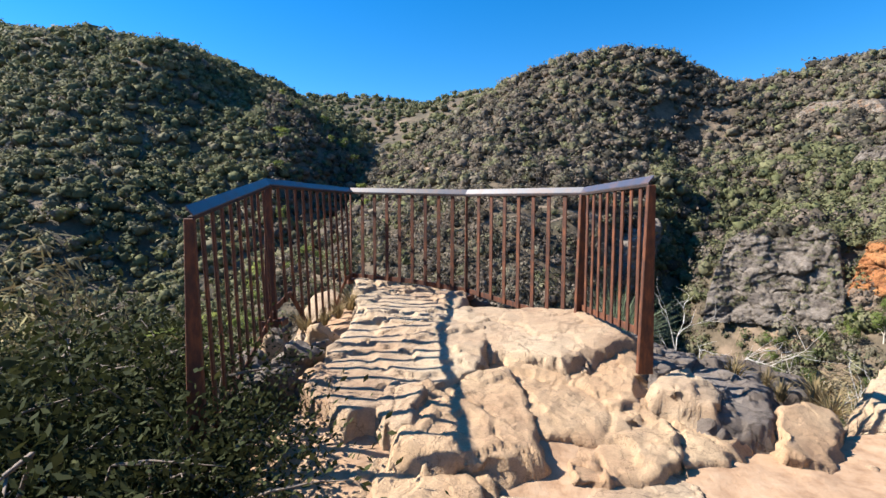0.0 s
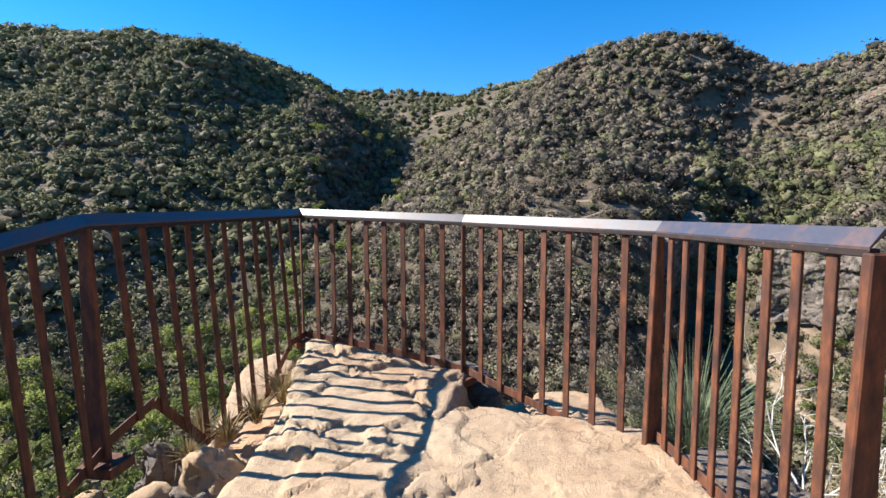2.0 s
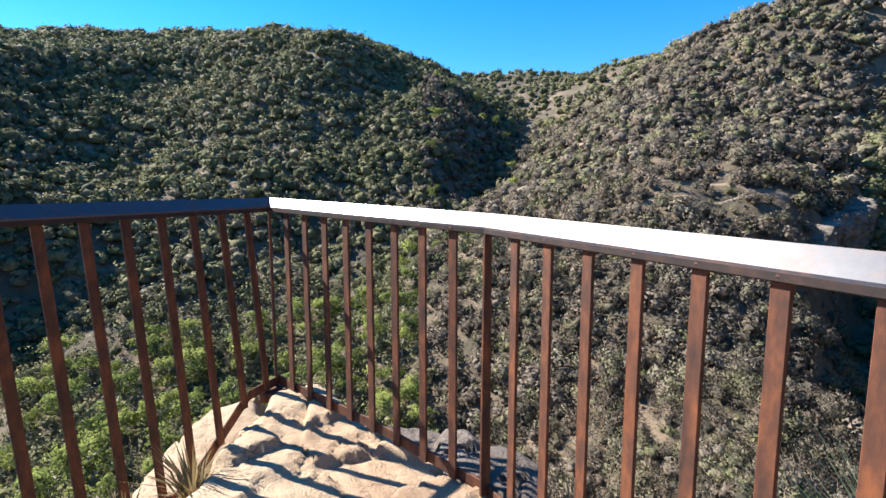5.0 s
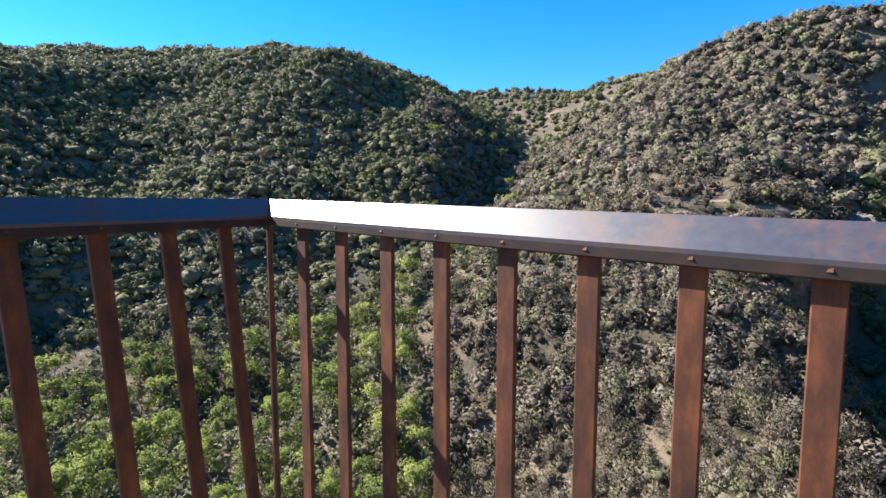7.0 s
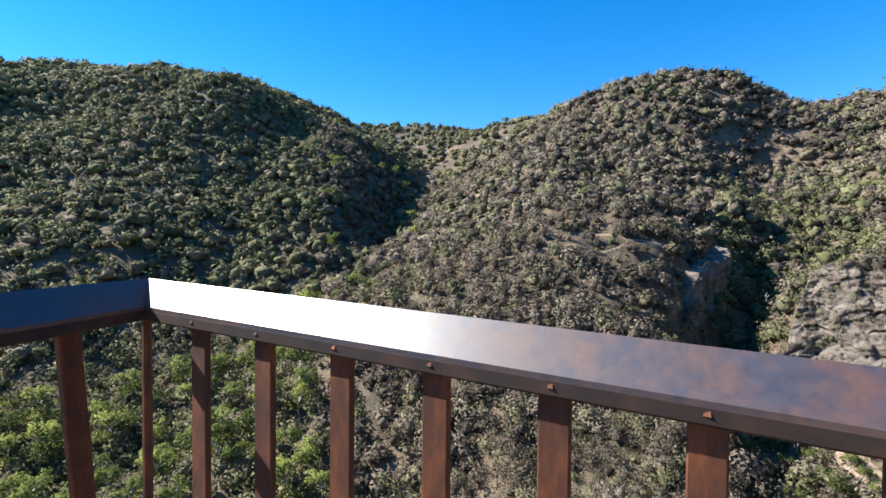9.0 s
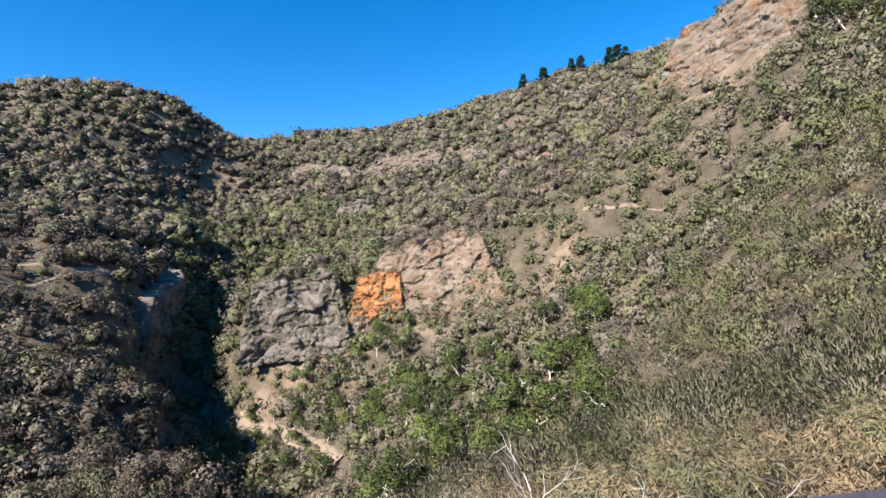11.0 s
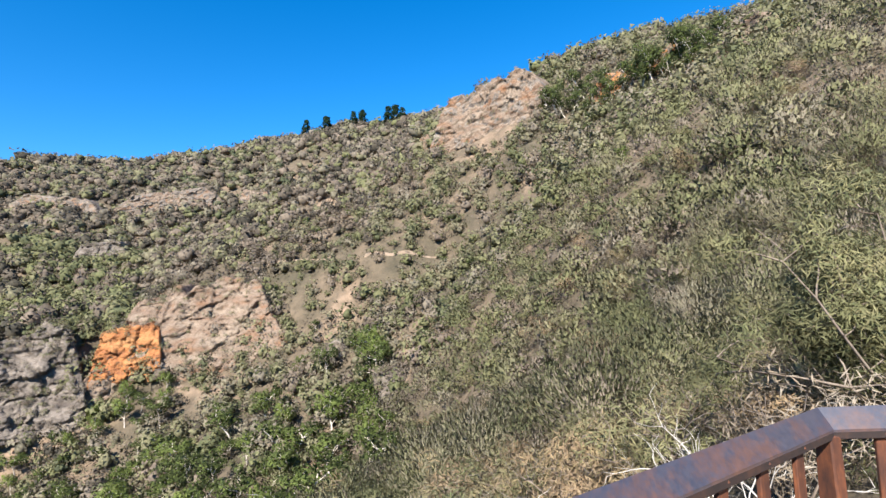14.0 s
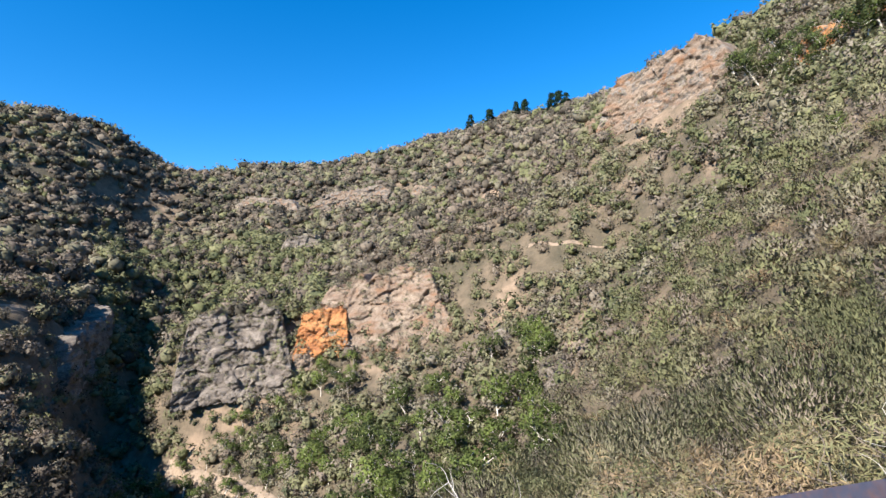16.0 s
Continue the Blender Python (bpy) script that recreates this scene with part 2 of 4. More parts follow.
CREEK = [(35, 104, -38.4), (29, 96, -41.9), (31, 78, -41.3), (22, 48, -40.2), (5, 50, -45.0), (-12, 70, -48.6), (-26, 98, -47.0), (-34, 112, -45.6), (-45, 128, -44.1), (-58, 158, -43.4), (-78, 210, -46.5), (-110, 240, -51.0)]
SPURS_FAR_LEFT = [(-70, 340, 71.6), (-66, 260, 30.3), (-66, 190, -16.8)]
BENCH_RIGHT = [(35, 104, -38.4), (46, 92, -33.3), (60, 76, -27.3), (72, 58, -21.2), (80, 42, -14.2)]
SLOPE_RIGHT = [(29, 138, -26.5), (29, 150, -4.6), (34, 136, -24.5), (34, 148, -3.6), (45, 131, -16.5), (46, 150, 2.4), (51, 124, -17.5), (51, 146, 3.4), (57, 121, -13.5), (57, 141, 5.5), (67, 125, 8.5), (75, 118, 7.1), (85, 106, 19.6), (40, 290, 44.9), (52, 285, 49.9), (62, 260, 56.0), (72, 190, 49.3), (80, 150, 41.5), (88, 130, 42.5), (98, 105, 37.6)]
NEAR_RIGHT = [(90, 9, -2.5), (90, 16, -5), (90, 32, -6), (90, 60, 3), (105, 12, -1.5), (105, 30, -1), (105, 60, 14), (125, 12, -0.6), (125, 30, 7), (75, 14, -5), (75, 35, -11), (60, 10, -4.5), (60, 40, -18), (45, 12, -6), (45, 40, -21), (45, 65, -29)]
NEAR_FRONT = [(0, 5, -3.5), (0, 12, -11), (0, 30, -28), (30, 5, -2.6), (30, 14, -10), (30, 40, -27), (-30, 5, -2.8), (-30, 12, -9), (-30, 40, -30), (-60, 5, -2.4), (-60, 12, -7), (-60, 45, -28), (-90, 6, -2.2), (-90, 15, -6), (-90, 60, -26), (-90, 130, -42)]
NEAR_BACK = [(180, 4, -0.1), (180, 7, 0.0), (180, 14, 0.6), (180, 30, 6), (-140, 8, -1.0), (-130, 20, -4), (-130, 60, -14), (140, 8, 0.4), (160, 25, 5)]
FAR = [(a, 1200, 90) for a in range(-180, 180, 30)] + [(a, 2800, 40) for a in range(-180, 180, 30)]


def controls():
    pts = []
    for line in (RIDGE_LEFT, LEFT_RIB, SPUR, RIDGE_BACK, RIDGE_RIGHT, VALLEY, GULLY_LEFT, GORGE, GORGE_WALL_TOP, GORGE_WALL_FOOT, SPUR_LIP, SPUR_FACE, SPUR_FOOT, CREEK, SPURS_FAR_LEFT, BENCH_RIGHT):
        xyz = [(*polar(a, r), z) for a, r, z in line]
        for p, q in zip(xyz, xyz[1:]):
            k = max(1, int(math.dist(p[:2], q[:2]) / 22))
            pts += [tuple(u + (w - u) * i / k for u, w in zip(p, q)) for i in range(k)]
        pts.append(xyz[-1])
    for line in (SLOPE_RIGHT, LEFT_FLANK, NEAR_RIGHT, NEAR_FRONT, NEAR_BACK, FAR):
        pts += [(*polar(a, r), z) for a, r, z in line]
    pts += [(0, 4.4, -0.3), (0.6, 3, -0.2), (-0.6, 3.2, -0.5), (0, 1.5, -0.15), (1.6, 2.5, -0.1), (0, 0, 0), (2.5, 0, 0), (-2.2, 0, -0.4), (0, -3, 0)]
    out = []
    for p in pts:
        if all((p[0] - q[0]) ** 2 + (p[1] - q[1]) ** 2 > 0.2 for q in out):
            out.append(p)
    return np.array(out)


CONTROLS = controls()


def fit_land():
    c = CONTROLS
    n = len(c)
    a = np.zeros((n + 1, n + 1))
    a[:n, :n] = np.hypot(c[:, None, 0] - c[None, :, 0], c[:, None, 1] - c[None, :, 1])
    a[:n, n] = a[n, :n] = 1
    return np.linalg.solve(a, np.append(c[:, 2], 0))


WEIGHTS = fit_land()


def wobble(x, y):
    """Sums of sines that stand in for the small relief of the slopes."""
    s = 0
    for k, (fx, fy, ph) in enumerate(((0.031, 0.017, 0.4), (-0.022, 0.037, 2.1), (0.061, 0.043, 4.0), (-0.07, 0.055, 1.3), (0.13, -0.11, 5.2), (0.16, 0.19, 3.3), (0.33, 0.27, 0.9), (-0.41, 0.36, 2.8))):
        s = s + np.sin(x * fx + y * fy + ph + 1.3 * np.sin(0.6 * (x * fy - y * fx) + k)) * (0.9, 0.9, 0.55, 0.5, 0.3, 0.28, 0.14, 0.12)[k]
    return s


def land(x, y):
    x, y = np.atleast_1d(np.asarray(x, float)), np.atleast_1d(np.asarray(y, float))
    z = np.full(x.shape, WEIGHTS[-1])
    for (cx, cy, _), w in zip(CONTROLS, WEIGHTS[:-1]):
        z = z + w * np.hypot(x - cx, y - cy)
    r = np.hypot(x - CENTRE.x, y - CENTRE.y)
    return z + wobble(x, y) * np.clip((r - 8) / 90, 0, 1) * 2.4


def ground_material():
    """Dry soil, grass and stones on the slopes."""
    m, n, l, b = mat("dry slope", 0.95)
    co = n.new("ShaderNodeNewGeometry").outputs["Position"]
    big = tex_noise(n, l, co, 0.045, 5)
    mid = tex_noise(n, l, co, 0.4, 8, 0.7)
    r1 = ramp(n, [(0.35, (0.085, 0.072, 0.046)), (0.55, (0.16, 0.122, 0.084)), (0.72, (0.34, 0.245, 0.175))])
    r2 = ramp(n, [(0.3, (0.40, 0.40, 0.36)), (0.62, (0.92, 0.88, 0.84))])
    l.new(big.outputs[0], r1.inputs[0])
    l.new(mid.outputs[0], r2.inputs[0])
    l.new(mix_rgb(n, l, 1.0, r1.outputs[0], r2.outputs[0], "MULTIPLY"), b.inputs["Base Color"])
    bp = n.new("ShaderNodeBump")
    bp.inputs["Strength"].default_value, bp.inputs["Distance"].default_value = 0.8, 0.6
    l.new(mid.outputs[0], bp.inputs["Height"])
    l.new(bp.outputs[0], b.inputs["Normal"])
    return m


def build_land():
    az = np.radians(np.concatenate([np.arange(-70, 130, 0.7), np.arange(130, 290, 4)]))
    rr = np.concatenate([[0.0], 0.6 * 1.032 ** np.arange(0, 271)])
    a, r = np.meshgrid(az, rr, indexing="ij")
    x, y = CENTRE.x + r * np.sin(a), CENTRE.y + r * np.cos(a)
    z = land(x.ravel(), y.ravel()).reshape(x.shape)
    n, k = x.shape
    i = np.arange(n)[:, None] * k + np.arange(k - 1)[None, :]
    j = (np.arange(n)[:, None] + 1) % n * k + np.arange(k - 1)[None, :]
    faces = np.stack([i, i + 1, j + 1, j], -1).reshape(-1, 4)
    ob = mesh_ob("ground", np.stack([x, y, z], -1).reshape(-1, 3), faces[:, ::-1], ground_material())
    smooth(ob.data)
    return tagged(ob, "dry brown soil of the bush-covered valley slopes", "ground", kind="structure")


build_land()
# ---- the lookout's steel fence ----
CORNERS = dict(a=(-1.347, 2.95), b=(-1.497, 4.451), c=(-1.198, 6.275), d=(0.131, 5.742), e=(1.093, 4.832), f=(1.222, 3.68))
TOPS = dict(a=1.365, b=1.587, c=1.588, d=1.552, e=1.542, f=1.568)
# the balusters of two spans stand askew: their feet shifted inward and along the span
ASKEW = dict(ab=(0.035, 0.03), bc=(0.025, 0.06))
DROP, INWARD = 0.047, 0.037


def inner(k, m=1.0):
    """The point inside corner k, INWARD away from both of its rails."""
    keys = list(CORNERS)
    i = keys.index(k)
    p = Vector(CORNERS[k])
    ns = []
    for u, w in ((i - 1, i), (i, i + 1)):
        if 0 <= u and w < len(keys):
            t = (Vector(CORNERS[keys[w]]) - Vector(CORNERS[keys[u]])).normalized()
            ns.append(Vector((t.y, -t.x)))
    if len(ns) == 1:
        return p + ns[0] * INWARD * m
    h = (ns[0] + ns[1]).normalized()
    return p + h * (INWARD * m / h.dot(ns[0]))


fence = new("lookout_fence")
fence.location = (0, 5, 0)
tagged(fence, "rusted steel balustrade with sloping painted handrail on rock", "fence")


def fence_part(name, bm, material, label=""):
    ob = part(name, bm, material, fence, label)
    ob.matrix_parent_inverse = Matrix.Translation((0, -5, 0))
    return ob


def build_fence():
    keys = list(CORNERS)
    for p, q in zip(keys, keys[1:]):
        o0, o1 = (Vector((*CORNERS[k], TOPS[k])) for k in (p, q))
        i0, i1 = (Vector((*inner(k), TOPS[k] - DROP)) for k in (p, q))
        bm = bmesh.new()
        down = Vector((0, 0, -0.010))
        lip = Vector((0, 0, -0.022))
        ring = [[o, i, i + down, i + down + (o - i) * 0.15, o + down * 1.5 + (i - o) * 0.12, o + lip + (i - o) * 0.10, o + lip] for o, i in ((o0, i0), (o1, i1))]
        vs = [[bm.verts.new(v) for v in r] for r in ring]
        n = len(vs[0])
        for a in range(n):
            b = (a + 1) % n
            bm.faces.new((vs[0][a], vs[0][b], vs[1][b], vs[1][a]))
        bm.faces.new(vs[0])
        bm.faces.new(vs[1][::-1])
        bmesh.ops.recalc_face_normals(bm, faces=bm.faces)
        fence_part("handrail", bm, RAIL, "dark glossy painted handrail worn to rust")
        # flat bar under the handrail, its near-black colour standing in for the rail's shade
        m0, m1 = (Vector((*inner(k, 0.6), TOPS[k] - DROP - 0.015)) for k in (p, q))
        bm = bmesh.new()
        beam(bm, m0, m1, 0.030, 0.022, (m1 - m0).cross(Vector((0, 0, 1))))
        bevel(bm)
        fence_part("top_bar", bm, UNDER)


# heights of the bottom rail along each span, as (share of the span, height)
BOTTOM = dict(ab=[(0, 0.12), (0.5, 0.32), (1, 0.52)], bc=[(0, 0.53), (0.17, 0.625), (0.36, 0.25), (0.68, 0.262), (0.885, 0.572), (1, 0.585)], cd=[(0, 0.585), (0.55, 0.56), (1, 0.50)], de=[(0, 0.50), (1, 0.36)], ef=[(0, 0.51), (1, 0.555)])
BARS = dict(ab=9, bc=11, cd=8, de=7, ef=8)


def bottom_height(span, s):
    for (s0, z0), (s1, z1) in zip(BOTTOM[span], BOTTOM[span][1:]):
        if s <= s1:
            return z0 + (z1 - z0) * (s - s0) / (s1 - s0)


def build_bars():
    keys = list(CORNERS)
    for p, q in zip(keys, keys[1:]):
        a, b = Vector((*inner(p, 0.5), 0)), Vector((*inner(q, 0.5), 0))
        way = (b - a).normalized()
        span = p + q
        tuck, slide = ASKEW.get(span, (0.0, 0.0))
        skew = Vector((way.y, -way.x, 0)) * tuck + way * slide
        for (s0, z0), (s1, z1) in zip(BOTTOM[span], BOTTOM[span][1:]):
            bm = bmesh.new()
            off = Vector((-way.y, way.x, 0)) * 0.012 + Vector((way.y, -way.x, 0)) * tuck
            beam(bm, a + (b - a) * s0 + off + Vector((0, 0, z0)), a + (b - a) * s1 + off + Vector((0, 0, z1)), 0.05, 0.010, (0, 0, 1))
            bevel(bm, 0.002)
            fence_part("bottom_rail", bm, RUST)
        n = BARS[span]
        for i in range(1, n + 1):
            s = i / (n + 1)
            foot = a + (b - a) * s
            bm = bmesh.new()
            beam(bm, foot + skew + Vector((0, 0, bottom_height(span, min(1.0, s + slide / (b - a).length)) - 0.025)), foot + Vector((0, 0, TOPS[p] + (TOPS[q] - TOPS[p]) * s - DROP - 0.022)), 0.038, 0.012, way)
            bevel(bm, 0.002)
            fence_part("baluster", bm, RUST)
            bm = bmesh.new()
            bmesh.ops.create_cone(bm, cap_ends=True, segments=6, radius1=0.007, radius2=0.005, depth=0.006)
            side = Vector((way.y, -way.x, 0)) * 0.014
            bmesh.ops.translate(bm, verts=bm.verts, vec=foot + side + Vector((0, 0, TOPS[p] + (TOPS[q] - TOPS[p]) * s - DROP - 0.012)))
            fence_part("bolt", bm, RUST)


def build_posts():
    for k, low, top_w, low_w, thick in (("a", -0.35, 0.048, 0.115, 0.034), ("b", 0.468, 0.048, 0.100, 0.034), ("c", 0.55, 0.035, 0.045, 0.014), ("d", 0.458, 0.035, 0.05, 0.016), ("e", 0.36, 0.048, 0.105, 0.034), ("f", 0.30, 0.048, 0.105, 0.034)):
        i, o = Vector((*inner(k), 0)), Vector((*CORNERS[k], 0))
        u = (i - o).normalized()
        v = Vector((-u.y, u.x, 0))
        bm = bmesh.new()
        rows = []
        for z, w in ((low, low_w), (TOPS[k] - DROP - 0.015, top_w)):
            mid = (i + o) / 2 + Vector((0, 0, z))
            rows.append([bm.verts.new(mid + u * (sx * w / 2) + v * (sy * thick / 2)) for sx, sy in ((-1, -1), (1, -1), (1, 1), (-1, 1))])
        for e in range(4):
            g = (e + 1) % 4
            bm.faces.new((rows[0][e], rows[0][g], rows[1][g], rows[1][e]))
        bm.faces.new(rows[0][::-1])
        bm.faces.new(rows[1])
        bevel(bm, 0.004)
        fence_part("post", bm, RUST)
        if k in "bcd":
            bm = bmesh.new()
            c = (i + o) / 2 + u * 0.03
            beam(bm, c + Vector((0, 0, low - 0.05)), c + Vector((0, 0, low)), 0.17, 0.15, u)
            bevel(bm, 0.003)
            plate = fence_part("base_plate", bm, RUST)
            for sx, sy in ((-0.055, -0.05), (0.055, -0.05), (0.055, 0.05), (-0.055, 0.05)):
                bm = bmesh.new()
                bmesh.ops.create_cone(bm, cap_ends=True, segments=6, radius1=0.012, radius2=0.010, depth=0.014)
                bmesh.ops.translate(bm, verts=bm.verts, vec=c + u * sx + v * sy + Vector((0, 0, low + 0.007)))
                ob = part("bolt", bm, RUST, plate)


build_fence()
build_bars()
build_posts()

# ---- rocks of the lookout ----
def ball(level):
    bm = bmesh.new()
    bmesh.ops.create_icosphere(bm, subdivisions=level, radius=1)
    v = np.array([x.co[:] for x in bm.verts])
    f = np.array([[x.index for x in p.verts] for p in bm.faces])
    bm.free()
    return v, f


BALLS = {k: ball(k) for k in (1, 2, 3, 4, 5, 6)}


def lumps(p, scale, octaves, seed, gain=0.5):
    """Rough noise at the points p, octave by octave."""
    out = np.zeros(len(p))
    amp, k = 1.0, scale
    off = Vector((seed * 3.7, seed * 1.9, seed * 5.3))
    for _ in range(octaves):
        out += amp * np.array([noise.noise(Vector(q) * k + off) for q in p.tolist()])
        amp, k = amp * gain, k * 2.1
    return out


def fractures(p, scale, seed):
    """Broken blocks: for each point the step of its block and how near it lies to a crack."""
    off = Vector((seed * 2.3, seed * 4.1, seed * 1.7))
    step, crack = np.zeros(len(p)), np.zeros(len(p))
    for i, q in enumerate(p.tolist()):
        q = Vector(q) * scale + off
        q = q + noise.noise_vector(q * 2.0) * 0.16
        dist, at = noise.voronoi(q)
        step[i] = math.sin(at[0][0] * 12.9 + at[0][1] * 78.2 + at[0][2] * 37.7)
        crack[i] = dist[1] - dist[0]
    return step, crack


def stone(planes, level, seed, soft=14.0, rough=0.03, scale=3.0, strata=0.0, cut=1.0):
    """A worn block: the space inside the planes (normal, distance), edges rounded, surface cracked and broken up."""
    v, f = BALLS[level]
    nrm = np.array([n for n, d in planes])
    dist = np.array([d for n, d in planes])
    inv = np.maximum(v @ nrm.T, 1e-6) / dist
    r = (inv ** soft).sum(1) ** (-1 / soft)
    p = v * r[:, None]
    d = rough * (0.45 * lumps(p, scale * 0.6, 2, seed) + 0.30 * lumps(p, scale * 3, {2: 1, 3: 2, 4: 3, 5: 5, 6: 5}[level], seed + 2, 0.66))
    if level > 3 and cut:
        q = p * np.array([1, 1, 1.0 if not strata else 2.6])
        step, crack = fractures(q, scale * 0.55, seed)
        d += rough * cut * (0.55 * step - 1.3 * np.exp(-crack / 0.014))
        step, crack = fractures(q, scale * 1.9, seed + 9)
        d += rough * cut * (0.26 * step - 0.35 * np.exp(-crack / 0.02))
    # push along the main faces, not just outward from the middle
    push = (inv ** soft) @ nrm
    push /= np.linalg.norm(push, axis=1, keepdims=True) + 1e-9
    return p + push * d[:, None], f


def slab(name, outline, low, top, tilt, material, label, seed, level=5, rough=0.035, lean=0.25, strata=0.0, soft=16.0, group="rocks of the lookout", cut=1.0):
    """A rock by its outline on the ground, its foot and top heights and the tilt of its top."""
    o = np.array(outline, float)
    c = o.mean(0)
    mid = (low + top) / 2
    planes = []
    area = sum(o[i, 0] * o[i - 1, 1] - o[i - 1, 0] * o[i, 1] for i in range(len(o)))
    for i in range(len(o)):
        a, b = o[i - 1], o[i]
        t = (b - a) / np.linalg.norm(b - a)
        n = np.array([t[1], -t[0]]) * (1 if area < 0 else -1)
        dist = float(n @ (a - c))
        n3 = np.array([n[0], n[1], lean])
        n3 /= np.linalg.norm(n3)
        planes.append((n3, max(0.02, dist / math.hypot(1, lean) + 0.3 * lean * (top - mid))))
    up = np.array([-tilt[0], -tilt[1], 1.0])
    up /= np.linalg.norm(up)
    planes += [(up, (top - mid) * up[2]), (np.array([0, 0, -1.0]), mid - low)]
    if seed > 3:
        # broken corners: flat chips off the upper edges
        chip = random.Random(seed * 7)
        for _ in range(8):
            a = chip.uniform(0, 6.3)
            n3 = np.array([math.cos(a), math.sin(a), chip.uniform(0.35, 1.6)])
            n3 /= np.linalg.norm(n3)
            reach = max(float((q - c) @ n3[:2]) for q in o) + (top - mid) * n3[2]
            planes.append((n3, reach * chip.uniform(0.66, 0.86)))
        soft = max(soft, 60.0)
    v, f = stone(planes, level, seed, soft, rough, 3.0, strata, cut)
    ob = mesh_ob(name, v, f, material)
    ob.location = (c[0], c[1], mid)
    return tagged(ob, label, "rock", group)


def inside(q, outline):
    """Signed distance of the points q to the outline: negative within."""
    o = np.array(outline, float)
    best, odd = np.full(len(q), 1e9), np.zeros(len(q), bool)
    for a, b in zip(o, np.roll(o, -1, axis=0)):
        e = b - a
        t = np.clip(((q - a) @ e) / (e @ e), 0, 1)
        best = np.minimum(best, np.hypot(*(q - a - t[:, None] * e).T))
        cross = (a[1] > q[:, 1]) != (b[1] > q[:, 1])
        with np.errstate(divide="ignore", invalid="ignore"):
            odd ^= cross & (q[:, 0] < (b[0] - a[0]) * (q[:, 1] - a[1]) / (b[1] - a[1]) + a[0])
    return np.where(odd, -best, best)


def ledge_rock(name, outline, low, top, tilt, material, label, seed, rough=1.0, beds=0.0, edge=0.05, step=0.016, wall=5.0):
    """A worn rock by its outline: a tilted, cracked top, beds that break away in steps, and steep broken sides."""
    o = np.array(outline, float)
    c = o.mean(0)
    lo, hi = o.min(0) - 0.24, o.max(0) + 0.24
    x, y = np.meshgrid(np.arange(lo[0], hi[0], step), np.arange(lo[1], hi[1], step), indexing="ij")
    q = np.stack([x.ravel(), y.ravel()], -1)
    p = np.column_stack([q, np.zeros(len(q))])
    chips0, _ = fractures(p, 3.4, seed + 8)
    sd = inside(q, outline) + 0.03 * lumps(p, 2.2, 3, seed) + 0.022 * chips0
    blocks, crack = fractures(p, 1.7, seed)
    chips, crack2 = fractures(p, 6.5, seed + 5)
    z = top + (q - c) @ np.array(tilt) + 0.035 * lumps(p, 1.3, 2, seed + 2)
    z += rough * (0.016 * blocks + 0.004 * chips + 0.008 * chips0 + 0.008 * lumps(p, 6.0, 5, seed + 3, 0.68))
    z -= rough * (0.024 * np.exp(-crack / 0.010) + 0.005 * np.exp(-crack2 / 0.02))
    if beds:
        layer = (z + 0.05 * lumps(p, 1.8, 3, seed + 4)) / beds
        whole = np.floor(layer)
        z += beds * (whole + np.clip((layer - whole) / 0.82, 0, 1) ** 5 - layer) * 0.85
    z -= 0.02 * np.clip(1 + sd / edge, 0, 1) ** 2
    z -= np.clip(sd, 0, None) * wall
    z = np.maximum(z, low)
    side = np.clip(1 + sd / 0.05, 0, 1)[:, None]
    deep = np.column_stack([q, z * 2.2])
    crush, _ = fractures(deep, 4.5, seed + 11)
    push = np.column_stack([lumps(deep, 5.0, 3, seed + 7), lumps(deep, 5.0, 3, seed + 9)]) * 0.022 + crush[:, None] * np.array([0.018, -0.018])
    v = np.column_stack([q - c + push * side, z - low])
    n, k = x.shape
    i = (np.arange(n - 1)[:, None] * k + np.arange(k - 1)[None, :]).ravel()
    f = np.stack([i, i + k, i + k + 1, i + 1], -1)
    f = f[(sd[f] < 0.20).all(1)]
    used, back = np.unique(f, return_inverse=True)
    ob = mesh_ob(name, v[used], back.reshape(f.shape), material)
    ob.location = (c[0], c[1], low)
    return tagged(ob, label, "rock", "rocks of the lookout")


ledge_rock("rock_slab", [(-1.16, 6.2), (-0.95, 6.32), (-0.19, 5.95), (0.12, 5.75), (0.06, 5.2), (-0.02, 4.55), (-0.45, 4.6), (-0.85, 4.75), (-0.98, 5.4)], -0.6, 0.475, (-0.02, 0.075), SANDSTONE, "layered pale sandstone slab under the fence corner", 1, 1.3, 0.05)
ledge_rock("rock_slab", [(-0.86, 4.95), (-0.3, 4.85), (0.24, 4.7), (0.24, 4.1), (0.12, 3.7), (-0.15, 3.52), (-0.32, 3.4), (-0.6, 3.12), (-0.95, 3.5), (-0.98, 4.2)], -0.6, 0.33, (0.04, 0.10), SANDSTONE, "long flat pale sandstone slab leading to the fence", 2, 0.9, 0.05)
ledge_rock("rock_slab", [(-0.12, 5.25), (0.3, 5.35), (0.75, 5.2), (1.12, 4.95), (1.27, 4.5), (1.3, 4.2), (0.97, 3.93), (0.72, 3.76), (0.38, 3.96), (0.06, 4.05), (-0.06, 4.6)], -0.6, 0.42, (0.07, 0.04), SANDSTONE, "smooth rounded pale sandstone boulder beside the fence", 3, 0.7, 0.0, 0.12)
ledge_rock("rock_slab", [(0.12, 4.2), (0.8, 4.05), (1.3, 4.3), (1.22, 3.7), (1.08, 3.3), (0.8, 3.1), (0.32, 3.2), (0.2, 3.6)], -0.5, 0.235, (0.02, 0.17), OCHRE, "crumbling ochre sandstone bank below the boulder", 4, 1.5, 0.0, 0.10, wall=1.6)
